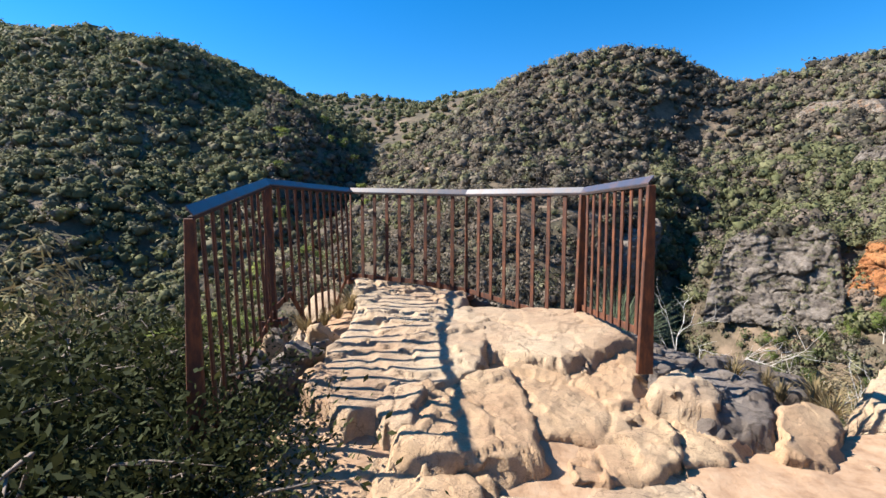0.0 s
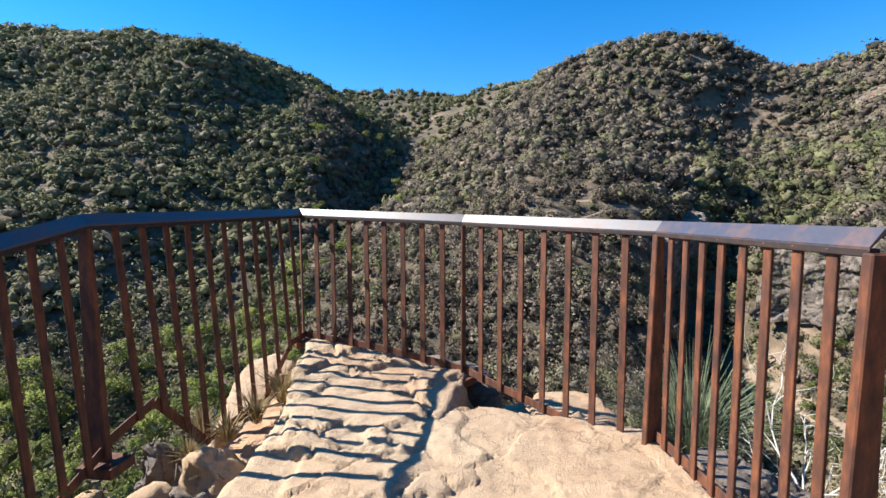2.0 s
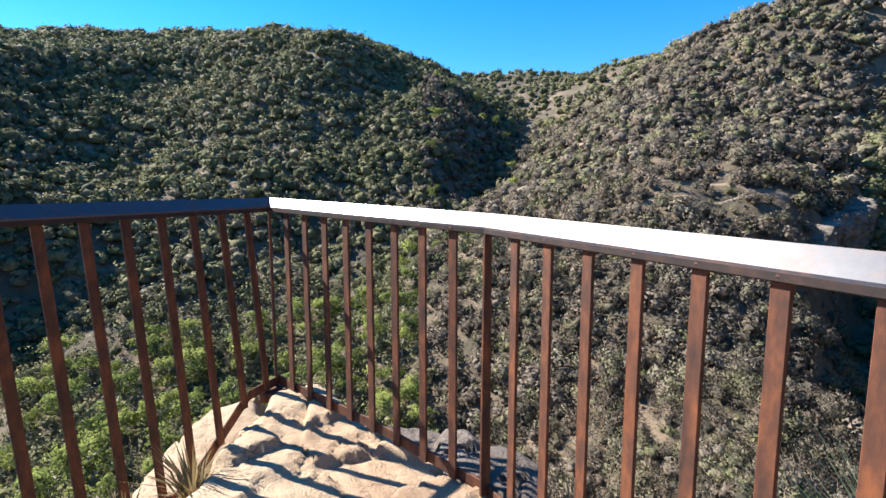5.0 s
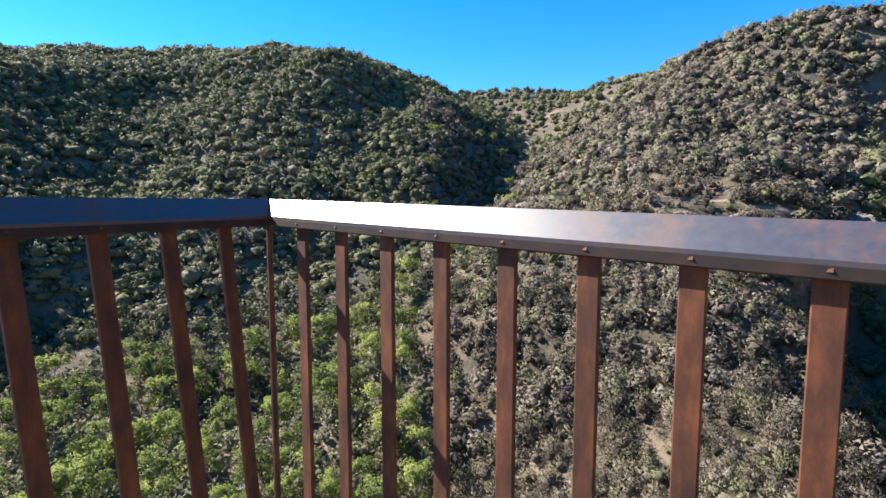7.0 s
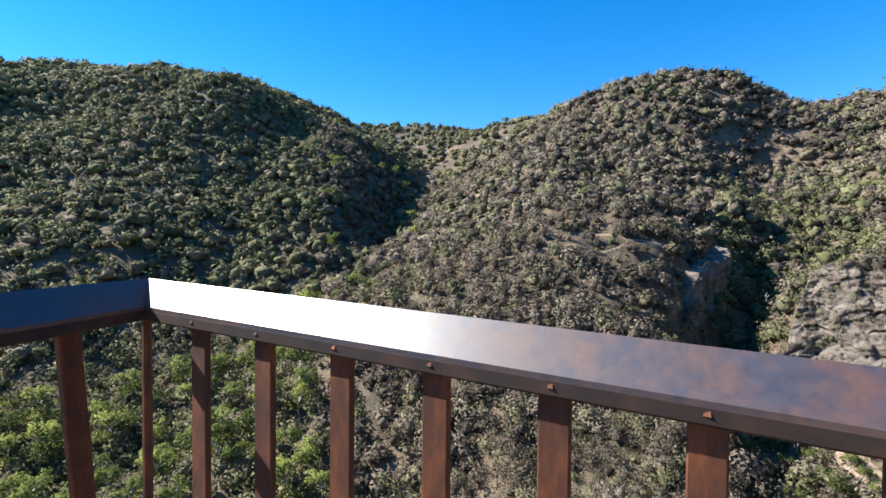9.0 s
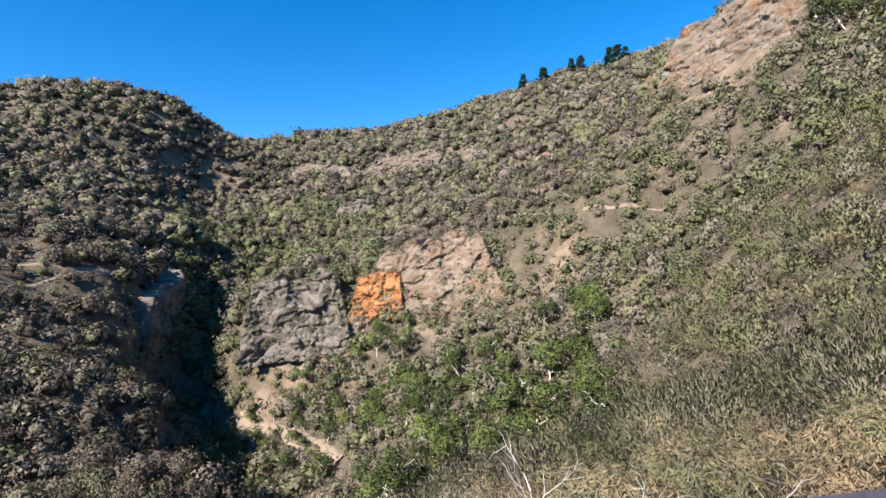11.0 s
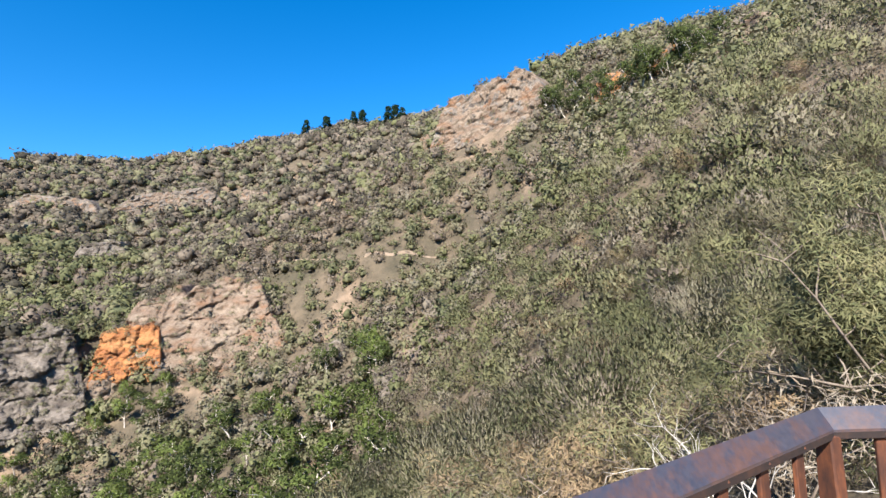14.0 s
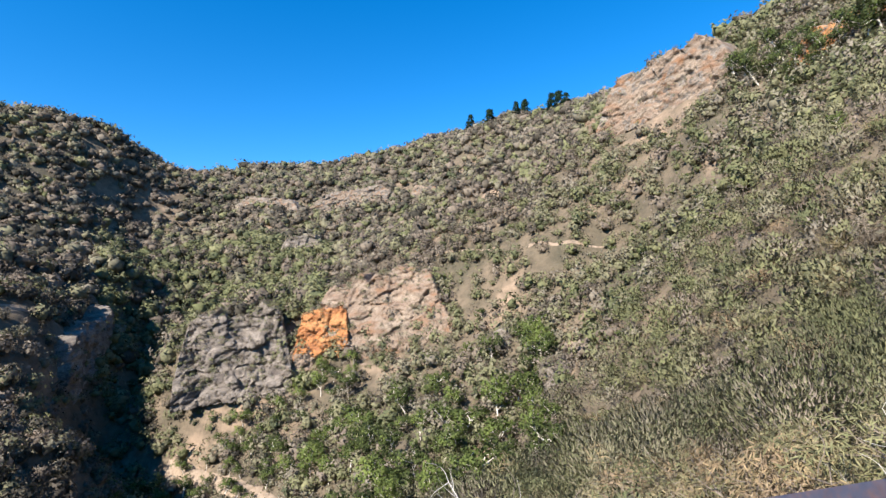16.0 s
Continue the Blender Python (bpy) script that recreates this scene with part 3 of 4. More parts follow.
ledge_rock("rock_slab", [(-0.44, 3.42), (-0.03, 3.80), (0.34, 3.82), (0.42, 3.45), (0.36, 2.95), (0.14, 2.76), (-0.14, 2.84), (-0.34, 2.94)], -0.4, 0.215, (0.01, 0.16), OCHRE, "angular sandstone block with shaded front", 5, 1.5, 0.0, 0.05, wall=2.6)
ledge_rock("rock_slab", [(-0.50, 3.30), (-0.40, 3.52), (-0.18, 3.36), (-0.26, 3.10), (-0.42, 3.08)], -0.3, 0.27, (0.25, 0.30), SANDSTONE, "upright pointed sandstone flake beside the slab", 25, 0.9, 0.0, 0.02, 0.012, 7.0)
ledge_rock("rock_slab", [(0.52, 2.92), (0.66, 3.2), (0.98, 3.56), (1.22, 3.58), (1.22, 3.15), (1.12, 2.92), (0.93, 2.82), (0.54, 2.80)], -0.3, 0.155, (0.0, 0.14), OCHRE, "flat sandstone block with undercut dark edge", 6, 1.5, 0.05, 0.04, wall=6.0)
ledge_rock("rock_slab", [(-1.25, 2.6), (-0.98, 2.98), (-0.88, 3.26), (-0.70, 3.24), (-0.58, 2.95), (-0.60, 2.6), (-0.9, 2.3)], -0.5, 0.02, (0.12, 0.07), OCHRE, "low ochre sandstone block at the path's edge", 7, 1.6, 0.0, 0.08, wall=3.0)
ledge_rock("rock_slab", [(-0.55, 2.92), (-0.44, 3.06), (-0.16, 3.08), (0.08, 2.92), (0.12, 2.6), (-0.1, 2.3), (-0.52, 2.5)], -0.4, 0.035, (0.0, 0.06), OCHRE, "low ochre sandstone block with a deep crack", 8, 1.6, 0.0, 0.08, wall=3.0)
ledge_rock("rock_slab", [(0.60, 2.84), (0.87, 2.97), (1.02, 2.98), (1.17, 2.82), (1.12, 2.62), (0.6, 2.64)], -0.3, 0.03, (0.0, 0.08), SANDSTONE, "flat pale flagstone set in sand", 9, 0.8, 0.0, 0.03, 0.013)
ledge_rock("rock_slab", [(0.18, 2.74), (0.50, 2.78), (0.56, 2.5), (0.2, 2.4)], -0.3, 0.02, (0.0, 0.06), SANDSTONE, "flat pale flagstone set in sand", 26, 0.9, 0.0, 0.03, 0.013)
ledge_rock("rock_slab", [(1.3, 3.38), (1.6, 3.42), (1.62, 3.24), (1.4, 3.04), (1.12, 2.97), (1.14, 3.2)], -0.3, 0.09, (-0.05, 0.12), OCHRE, "tilted ochre sandstone slab in the path", 10, 1.0, 0.0, 0.03)
ledge_rock("rock_slab", [(1.22, 3.5), (1.28, 3.8), (1.6, 4.25), (1.95, 4.2), (2.1, 3.9), (1.95, 3.55), (1.72, 3.28), (1.4, 3.22)], -0.5, 0.235, (-0.06, 0.06), GREYSTONE, "grey weathered boulder beside the end post", 11, 1.8, 0.06, 0.10, wall=2.2)
ledge_rock("rock_slab", [(1.2, 3.45), (1.3, 3.75), (1.55, 3.85), (1.62, 3.55), (1.45, 3.28)], -0.4, 0.285, (-0.12, 0.10), SANDSTONE, "rounded pale sandstone boulder at the foot of the end post", 27, 0.9, 0.045, 0.10, wall=3.0)
ledge_rock("rock_slab", [(1.72, 3.1), (1.98, 3.5), (2.2, 3.62), (2.3, 3.5), (2.1, 3.2), (1.85, 3.0)], -0.3, 0.12, (-0.2, 0.30), OCHRE, "upright wedge of ochre sandstone beside the path", 12, 0.9, 0.0, 0.03, wall=4.0)
ledge_rock("rock_slab", [(2.75, 3.7), (3.2, 4.2), (3.7, 3.9), (3.4, 3.3), (2.9, 3.3)], -0.4, 0.16, (0.1, 0.1), SANDSTONE, "pale boulder at the far edge of the path", 13, 1.2, 0.0, 0.15, wall=2.0)
ledge_rock("rock_slab", [(-1.42, 5.3), (-1.58, 5.8), (-1.62, 6.2), (-1.45, 6.4), (-1.24, 6.2), (-1.22, 5.45)], -0.9, 0.34, (0.05, 0.22), SANDSTONE, "pale grey boulder outside the fence", 14, 0.8, 0.0, 0.14, 0.02, 3.0)
ledge_rock("rock_slab", [(-1.12, 6.25), (-0.95, 6.3), (-0.92, 5.0), (-1.15, 4.7), (-1.3, 5.2)], -0.6, 0.30, (0.1, 0.16), SAND, "sandy ledge along the foot of the fence", 15, 1.4, 0.0, 0.12, 0.02, 2.0)
ledge_rock("rock_slab", [(0.4, 6.05), (0.75, 6.3), (1.15, 6.2), (1.25, 5.55), (1.0, 5.3), (0.55, 5.6)], -0.8, 0.17, (0.05, 0.05), SANDSTONE, "pale layered ledge beyond the fence", 16, 1.4, 0.06, 0.06, 0.02)
ledge_rock("rock_slab", [(-0.95, 6.38), (-0.3, 6.45), (0.25, 6.2), (0.35, 5.7), (-0.4, 6.0)], -0.9, 0.40, (0.0, -0.10), GREYSTONE, "dark layered rock edge below the bottom rail", 17, 1.8, 0.06, 0.06, 0.02)
ledge_rock("rock_slab", [(1.25, 5.1), (1.6, 5.4), (2.2, 5.2), (2.1, 4.5), (1.5, 4.2), (1.28, 4.4)], -0.6, 0.14, (-0.2, 0.0), GREYSTONE, "flat grey shale ledge outside the fence", 18, 1.6, 0.05, 0.06, 0.02)
ledge_rock("rock_slab", [(2.1, 5.1), (2.6, 5.4), (3.1, 4.9), (2.8, 4.3), (2.2, 4.3)], -0.8, -0.05, (-0.2, 0.0), GREYSTONE, "grey shale ledge stepping down the slope", 19, 1.6, 0.05, 0.06, 0.02)
g = random.Random(5)
for k in range(16):
    x, y, s = g.uniform(-1.7, -1.02), 3.7 + 0.085 * k + g.uniform(-0.08, 0.08), g.uniform(0.12, 0.26)
    spin, thin = g.uniform(0, 3), g.uniform(0.45, 0.8)
    ring = [(x + s * math.cos(a) * math.cos(spin) - thin * s * math.sin(a) * math.sin(spin), y + s * math.cos(a) * math.sin(spin) + thin * s * math.sin(a) * math.cos(spin)) for a in (0, 1.2, 2.0, 3.3, 4.2, 5.0)]
    slab("rock", ring, -0.4, g.uniform(0.14, 0.38), (g.uniform(-0.5, 0.7), g.uniform(-0.5, 0.5)), (GREYSTONE, GREYSTONE, OCHRE)[k % 3], "broken grey rock wedged beside the slab", 40 + k, 5, 0.05, 0.06, 0.05, 70, "broken rocks beside the slab")
for k in range(60):
    x, y, s = g.uniform(0.4, 4.2), g.uniform(0.6, 3.6), g.uniform(0.015, 0.06)
    ring = [(x + s * math.cos(a), y + s * math.sin(a)) for a in (0, 1.3, 2.5, 3.8, 5.1)]
    slab("stone", ring, -0.1, g.uniform(0.01, 0.035), (0, 0), SANDSTONE, "small loose ochre stone on the sandy path", 70 + k, 2, 0.01, 0.3, 0.0, 10, "loose stones on the path")


def sandy_path():
    u = np.linspace(-1.9, 4.6, 131)
    w = np.linspace(-3.2, 4.0, 145)
    x, y = np.meshgrid(u, w, indexing="ij")
    p = np.stack([x.ravel(), y.ravel(), np.zeros(x.size)], -1)
    h = lumps(p, 1.1, 5, 3) * 0.07
    edge = np.minimum(np.minimum(p[:, 0] + 1.9, 4.6 - p[:, 0]), np.minimum(p[:, 1] + 3.2, 4.0 - p[:, 1]))
    right = np.clip((p[:, 0] - 0.3) / 1.5, 0, 1)
    bank = np.exp(-((p[:, 0] + 0.1) / 1.15) ** 4) * np.clip((p[:, 1] - 2.6) / 0.9, 0, 1)
    h = h + 0.012 * lumps(p, 9.0, 3, 8)
    p[:, 2] = -0.03 + 0.05 * right + 0.22 * bank + 0.6 * h - 1.2 * np.clip(0.7 - edge, 0, 1) ** 2 - 0.5 * np.clip(-1.1 - p[:, 0], 0, 2)
    n, k = x.shape
    i = (np.arange(n - 1)[:, None] * k + np.arange(k - 1)[None, :]).ravel()
    ob = mesh_ob("sandy_path", p, np.stack([i, i + k, i + k + 1, i + 1], -1), SAND)
    smooth(ob.data)
    tagged(ob, "trodden ochre sand and gravel of the path", "path", kind="structure")


sandy_path()

# ---- vegetation seen across the valley ----
def clumps(name, pos, size, tri, leaf, tone, material, seed, squash=0.8, slim=0.7, core=0.0):
    """Many plants in one mesh: each a lobed crown, solid within, with leaf tufts standing out of it."""
    g = np.random.default_rng(seed)
    n = len(pos)
    wide = np.stack([g.uniform(0.8, 1.25, n), g.uniform(0.8, 1.25, n), squash * g.uniform(0.8, 1.25, n)], -1)[:, None, :] * size[:, None, None]
    turn = g.uniform(0, 6.3, (n, 1))
    rise = 0.38 * squash * size[:, None]

    def lobes(d):
        a = np.arctan2(d[..., 1], d[..., 0])
        flat = 1 - d[..., 2] ** 2
        return 1 + 0.24 * np.sin(3 * a + turn) * flat + 0.15 * np.sin(5 * d[..., 2] + 2 * turn) + 0.13 * np.sin(5 * a - 2 * turn) * flat

    d = g.normal(size=(n, tri, 3))
    d /= np.linalg.norm(d, axis=2, keepdims=True)
    d[..., 2] = np.where(d[..., 2] < -0.25, -d[..., 2], d[..., 2])
    rad = (0.55 + 0.5 * g.uniform(size=(n, tri)) ** 0.7) * lobes(d) * 0.5
    c = pos[:, None, :] + d * rad[..., None] * wide
    c[..., 2] += rise
    nrm = d + g.normal(size=d.shape) * 0.35
    nrm /= np.linalg.norm(nrm, axis=2, keepdims=True)
    u = np.cross(nrm, g.normal(size=d.shape)) + (0.7 - slim) * 4 * (d + np.array([0, 0, 0.8]))
    u /= np.linalg.norm(u, axis=2, keepdims=True) + 1e-9
    v = np.cross(nrm, u)
    v /= np.linalg.norm(v, axis=2, keepdims=True) + 1e-9
    s = leaf * np.minimum(size, size.mean() * 1.5)[:, None, None] * g.uniform(0.6, 1.3, (n, tri, 1))
    verts = np.stack([c + u * s, c - u * s * 0.6 + v * s * slim, c - u * s * 0.6 - v * s * slim], 2).reshape(-1, 3)
    faces = np.arange(len(verts)).reshape(-1, 3)
    soft = d + g.normal(size=d.shape) * 0.13
    soft /= np.linalg.norm(soft, axis=2, keepdims=True)
    soft = np.repeat(soft.reshape(-1, 3), 3, axis=0)
    tones = np.repeat(tone, tri)
    if core:
        # the solid, uneven heart of each crown
        bv, bf = BALLS[1]
        spin = g.uniform(0, 6.3, n)
        cs, sn = np.cos(spin)[:, None], np.sin(spin)[:, None]
        h = np.stack([bv[None, :, 0] * cs - bv[None, :, 1] * sn, bv[None, :, 0] * sn + bv[None, :, 1] * cs, np.repeat(bv[None, :, 2], n, 0)], -1)
        heart = pos[:, None, :] + h * (lobes(h) * g.uniform(0.75, 1.12, (n, len(bv))) * 0.5 * core)[..., None] * wide
        heart[..., 2] += rise
        hf = (np.arange(n)[:, None, None] * len(bv) + bf[None]).reshape(-1, 3) + len(verts)
        bent = h + g.normal(size=h.shape) * 0.15
        bent /= np.linalg.norm(bent, axis=2, keepdims=True)
        verts = np.concatenate([verts, heart.reshape(-1, 3)])
        faces = np.concatenate([faces, hf])
        soft = np.concatenate([soft, bent.reshape(-1, 3)])
        tones = np.concatenate([tones, np.repeat(tone, len(bf))])
    return mesh_ob(name, verts, faces, material, None, tones, soft)


# ---- cliffs ----
LEDGES = []


def cliff(name, line, heights, foot, material, label, seed, block=3.0, lean=0.2, rough=0.8, facing=None, proud=1.2, green=40, ends=0.18):
    """A rock face along a line on the land: one broken wall with beds, joints and ledges, sunk into the slope."""
    g = np.random.default_rng(seed)
    xy = np.array([polar(a, r) for a, r in line])
    cum = np.concatenate([[0], np.cumsum(np.hypot(*np.diff(xy, axis=0).T))])
    total, high = cum[-1], max(heights)
    cell = max(0.25, total / 260)
    s = np.linspace(0, total, int(total / cell))
    z = np.linspace(-3.0, high * 1.15, int((high * 1.15 + 3) / cell))
    S, Z = np.meshgrid(s, z, indexing="ij")
    bx, by = np.interp(S, cum, xy[:, 0]), np.interp(S, cum, xy[:, 1])
    t = xy[-1] - xy[0]
    t /= np.hypot(*t)
    n = np.array([t[1], -t[0]])
    toward = np.array(facing) if facing else np.array([CENTRE.x, CENTRE.y]) - xy.mean(0)
    n = n if n @ toward > 0 else -n
    pts = np.stack([S, np.zeros(S.shape), Z], -1).reshape(-1, 3)
    warp = lumps(pts, 0.22, 4, seed).reshape(S.shape)
    warp2 = lumps(pts, 0.7, 4, seed + 3, 0.6).reshape(S.shape)
    top = np.interp(S / total, np.linspace(0, 1, len(heights)), heights) * np.clip(np.minimum(S, total - S) / (ends * total), 0, 1) ** 0.6 * (0.94 + 0.14 * lumps(np.stack([S[:, 0], S[:, 0] * 0, S[:, 0] * 0], -1), 0.25, 3, seed + 5)[:, None])
    bed = Z / (block * 0.3) + 1.1 * warp
    step = 0.28 * np.sin(np.floor(bed) * 7.7 + seed) - 0.14 * np.exp(-((bed % 1) / 0.12) ** 2)
    for size, amp, flat in ((2.2, 0.75, 1.0), (1.0, 0.55, 1.3), (0.45, 0.30, 1.2)):
        cells, crack = fractures(pts * np.array([1 / flat, 1, flat]), 1 / (block * size), seed + int(size * 10))
        step += amp * (cells - (0.5 if size > 0.5 else 0.0) * np.exp(-crack / 0.05)).reshape(S.shape)
    over = np.clip(Z - top, 0, None)
    out = 0.55 * rough * step + 0.10 * warp2 + 0.5 * warp - lean * np.clip(Z, 0, None) - over * 2.6 + proud
    zz = np.minimum(Z, top + over * 0.12 + 0.2 * warp2)
    base = np.interp(S / total, [0, 1], foot)
    P = np.stack([bx + n[0] * out, by + n[1] * out, base + zz + 0.15 * warp2], -1)
    grow = (Z.ravel() > 0.5) & (g.uniform(size=Z.size) < green / Z.size * (1 + 1.5 * (Z.ravel() < high * 0.35) + 2.5 * (np.abs(Z - top).ravel() < 1.2)))
    LEDGES.append(P.reshape(-1, 3)[grow])
    a, b = S.shape
    i = (np.arange(a - 1)[:, None] * b + np.arange(b - 1)[None, :]).ravel()
    ob = mesh_ob(name, P.reshape(-1, 3), np.stack([i, i + b, i + b + 1, i + 1], -1), material[0])
    for m in material[1:]:
        ob.data.materials.append(m)
    if len(material) > 1:
        pick = np.abs(np.floor(2.5 * warp + 0.8 * step + 10)).astype(int) % len(material)
        ob.data.polygons.foreach_set("material_index", pick[:-1, :-1].ravel().astype(np.int32))
    return tagged(ob, label, "cliff", "cliffs across the valley")


def on_land(a, r, dz=0.0):
    x, y = polar(a, r)
    return float(land(x, y)[0]) + dz


def face(name, line, high, material, label, seed, **kw):
    return cliff(name, line, high, (on_land(*line[0]), on_land(*line[-1])), material, label, seed, **kw)


cliff("cliff", [(27.8, 134), (30, 135.5), (34, 134), (39.4, 131)], (17, 19, 18, 19, 17), (-23.0, -21.0), [CLIFF_GREY], "jointed grey cliff above the creek", 100, block=4.6, rough=2.0, lean=0.5, green=340, ends=0.1)
cliff("cliff", [(39.8, 136.4), (42.5, 135.0), (45.6, 132.8)], (9, 10, 9), (-14.5, -13.4), [CLIFF_ORANGE], "bright ochre cliff hollow with fresh broken rock", 200, block=2.6, lean=0.5, rough=1.5, ends=0.1, proud=2.3)
cliff("cliff", [(38.2, 135), (42, 133), (46.5, 130), (52, 127), (58.5, 121)], (17, 25, 27, 25, 16), (-24, -19), [CLIFF_PALE], "weathered pink and ochre cliff on the hillside", 300, block=3.4, lean=0.62, rough=1.4, green=430, proud=4.6)
cliff("cliff", [(18.6, 141), (20.4, 150), (21.9, 166), (23.6, 189)], (26, 18), (-34, -19), [CLIFF_GREY], "dark shaded cliff of the gorge", 400, block=5.0, lean=0.05, rough=1.4, facing=(1, -0.2))
face("cliff", [(34.5, 303), (37.5, 295), (41, 284)], (8, 7), [CLIFF_GREY, CLIFF_PALE], "grey rock band below the far ridge", 500, block=4.5, rough=1.3, proud=4.5)
face("cliff", [(42, 283), (47, 280), (51.5, 276)], (9, 9), [CLIFF_GREY, CLIFF_PALE], "broken grey rock band below the ridge", 540, block=4.5, rough=1.3, proud=4.5)
face("cliff", [(53.5, 272), (56.5, 265)], (6, 5), [CLIFF_PALE, CLIFF_GREY], "pale rock band in the scrub", 580, block=3.2, proud=4.5)
face("cliff", [(58.5, 258), (62, 250)], (5, 5), [CLIFF_PALE, CLIFF_GREY], "pale rock band in the scrub", 600, block=3.2, proud=4.5)
face("cliff", [(38.5, 235), (43, 230)], (9, 8), [CLIFF_GREY], "dark rock outcrop among the trees", 620, block=4.0, rough=1.4)
face("cliff", [(72.4, 184), (76.0, 177)], (5, 6), [CLIFF_PALE], "pale rock outcrop near the ridge", 640, block=2.6)
face("cliff", [(74.6, 167), (81, 157), (88, 146)], (15, 15), [CLIFF_PALE, CLIFF_PALE, CLIFF_GREY], "weathered pink cliff under the ridge", 660, block=3.4, lean=0.12, rough=1.1, green=60, proud=3.0)
face("cliff", [(92, 134), (98, 122), (103, 113)], (6, 7), [CLIFF_PALE, CLIFF_ORANGE], "ochre rock band behind the gum trees", 720, block=2.6)
face("cliff", [(105, 106), (110, 98)], (5, 5), [CLIFF_PALE], "pale rock band high on the slope", 760, block=2.4)
face("cliff", [(60, 110), (63.5, 106)], (5, 4), [CLIFF_GREY], "grey rocks on the scree", 800, block=1.8)
face("cliff", [(66, 90), (69.5, 85)], (4, 4), [CLIFF_GREY], "grey rocks on the scree", 820, block=1.6)


# ---- tracks and the creek bed ----
def ribbon(name, line, wide, material, label, lift=0.35):
    pts = []
    for (a0, r0), (a1, r1) in zip(line, line[1:]):
        pts += [polar(a0 + (a1 - a0) * i / 12, r0 + (r1 - r0) * i / 12) for i in range(12)]
    p = np.array(pts)
    t = np.gradient(p, axis=0)
    t /= np.linalg.norm(t, axis=1, keepdims=True)
    n = np.stack([-t[:, 1], t[:, 0]], -1)
    g = np.random.default_rng(len(name))
    rows = []
    for k in (-1, -0.4, 0.4, 1):
        q = p + n * (k * wide / 2 * g.uniform(0.75, 1.2, (len(p), 1)))
        rows.append(np.column_stack([q, land(q[:, 0], q[:, 1]) + lift * (1 if abs(k) < 1 else -0.5)]))
    v = np.concatenate(rows)
    m = len(p)
    i = np.concatenate([k * m + np.arange(m - 1) for k in range(3)])
    ob = mesh_ob(name, v, np.stack([i, i + 1, i + m + 1, i + m], -1), material)
    return tagged(ob, label, "track", kind="structure")


TRACKS = [
    [(-1.3, 176), (3, 155), (6, 146.5), (9.8, 150), (13.5, 148), (17, 151)],
    [(17, 151), (13, 145), (9, 140.5), (4.4, 139), (2, 137.5), (-0.2, 137.5)],
    [(55.5, 148), (59.5, 143), (63, 134)],
    [(66, 127), (69, 124), (72, 122.5), (75.5, 122)],
]
for k, line in enumerate(TRACKS):
    ribbon("track_%d" % (k + 1), line, (0.9, 0.9, 0.5, 0.7)[k], TRACK, "pale bare earth walking track across the slope", 0.2)
ribbon("road_1", [(27.5, 133), (28.7, 129), (31, 121), (33, 113), (34.8, 108), (38, 97.5)], 3.6, TRACK, "pale gravel road at the valley floor", 0.6)
ribbon("creek_bed", [(-31.5, 96), (-30, 101), (-29.5, 110), (-29.3, 119)], 3.0, TRACK, "pale stones of the dry creek bed", 0.6)


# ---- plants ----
# the last colour is dark twiggy grey; it also paints the spur's low light
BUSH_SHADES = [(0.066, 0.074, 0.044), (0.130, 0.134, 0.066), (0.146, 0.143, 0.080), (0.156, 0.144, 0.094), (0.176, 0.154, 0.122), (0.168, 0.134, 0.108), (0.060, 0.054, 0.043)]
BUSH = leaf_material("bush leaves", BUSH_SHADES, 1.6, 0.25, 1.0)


def scatter(count, az0, az1, r0, r1, seed):
    g = np.random.default_rng(seed)
    a = np.radians(g.uniform(az0, az1, count))
    r = np.sqrt(g.uniform(r0 ** 2, r1 ** 2, count))
    return CENTRE.x + r * np.sin(a), CENTRE.y + r * np.cos(a), np.degrees(a), r, g


def bare(a, r):
    """Where rock or tracks keep the bushes away."""
    hit = (a > 28) & (a < 59) & (r > 121 - 4 * (a > 44)) & (r < 137) & (np.sin(a * 40 + r * 9) > 0.35)
    hit |= (a > 76) & (a < 88) & (r > 142) & (r < 164) & (r > 164 - (a - 76) * 1.6 - 9)
    hit |= (a > 27) & (a < 39) & (np.abs(r + 1.5 - (133 - (a - 27.5) * 3.35)) < 2.3)
    for line, gap in zip(TRACKS, (1.3, 1.3, 0.7, 0.7)):
        for (a0, r0), (a1, r1) in zip(line, line[1:]):
            lo, hi = min(a0, a1), max(a0, a1)
            hit |= (a >= lo) & (a <= hi) & (np.abs(r + 1.6 - (r0 + (r1 - r0) * (a - a0) / (a1 - a0))) < gap)
    return hit


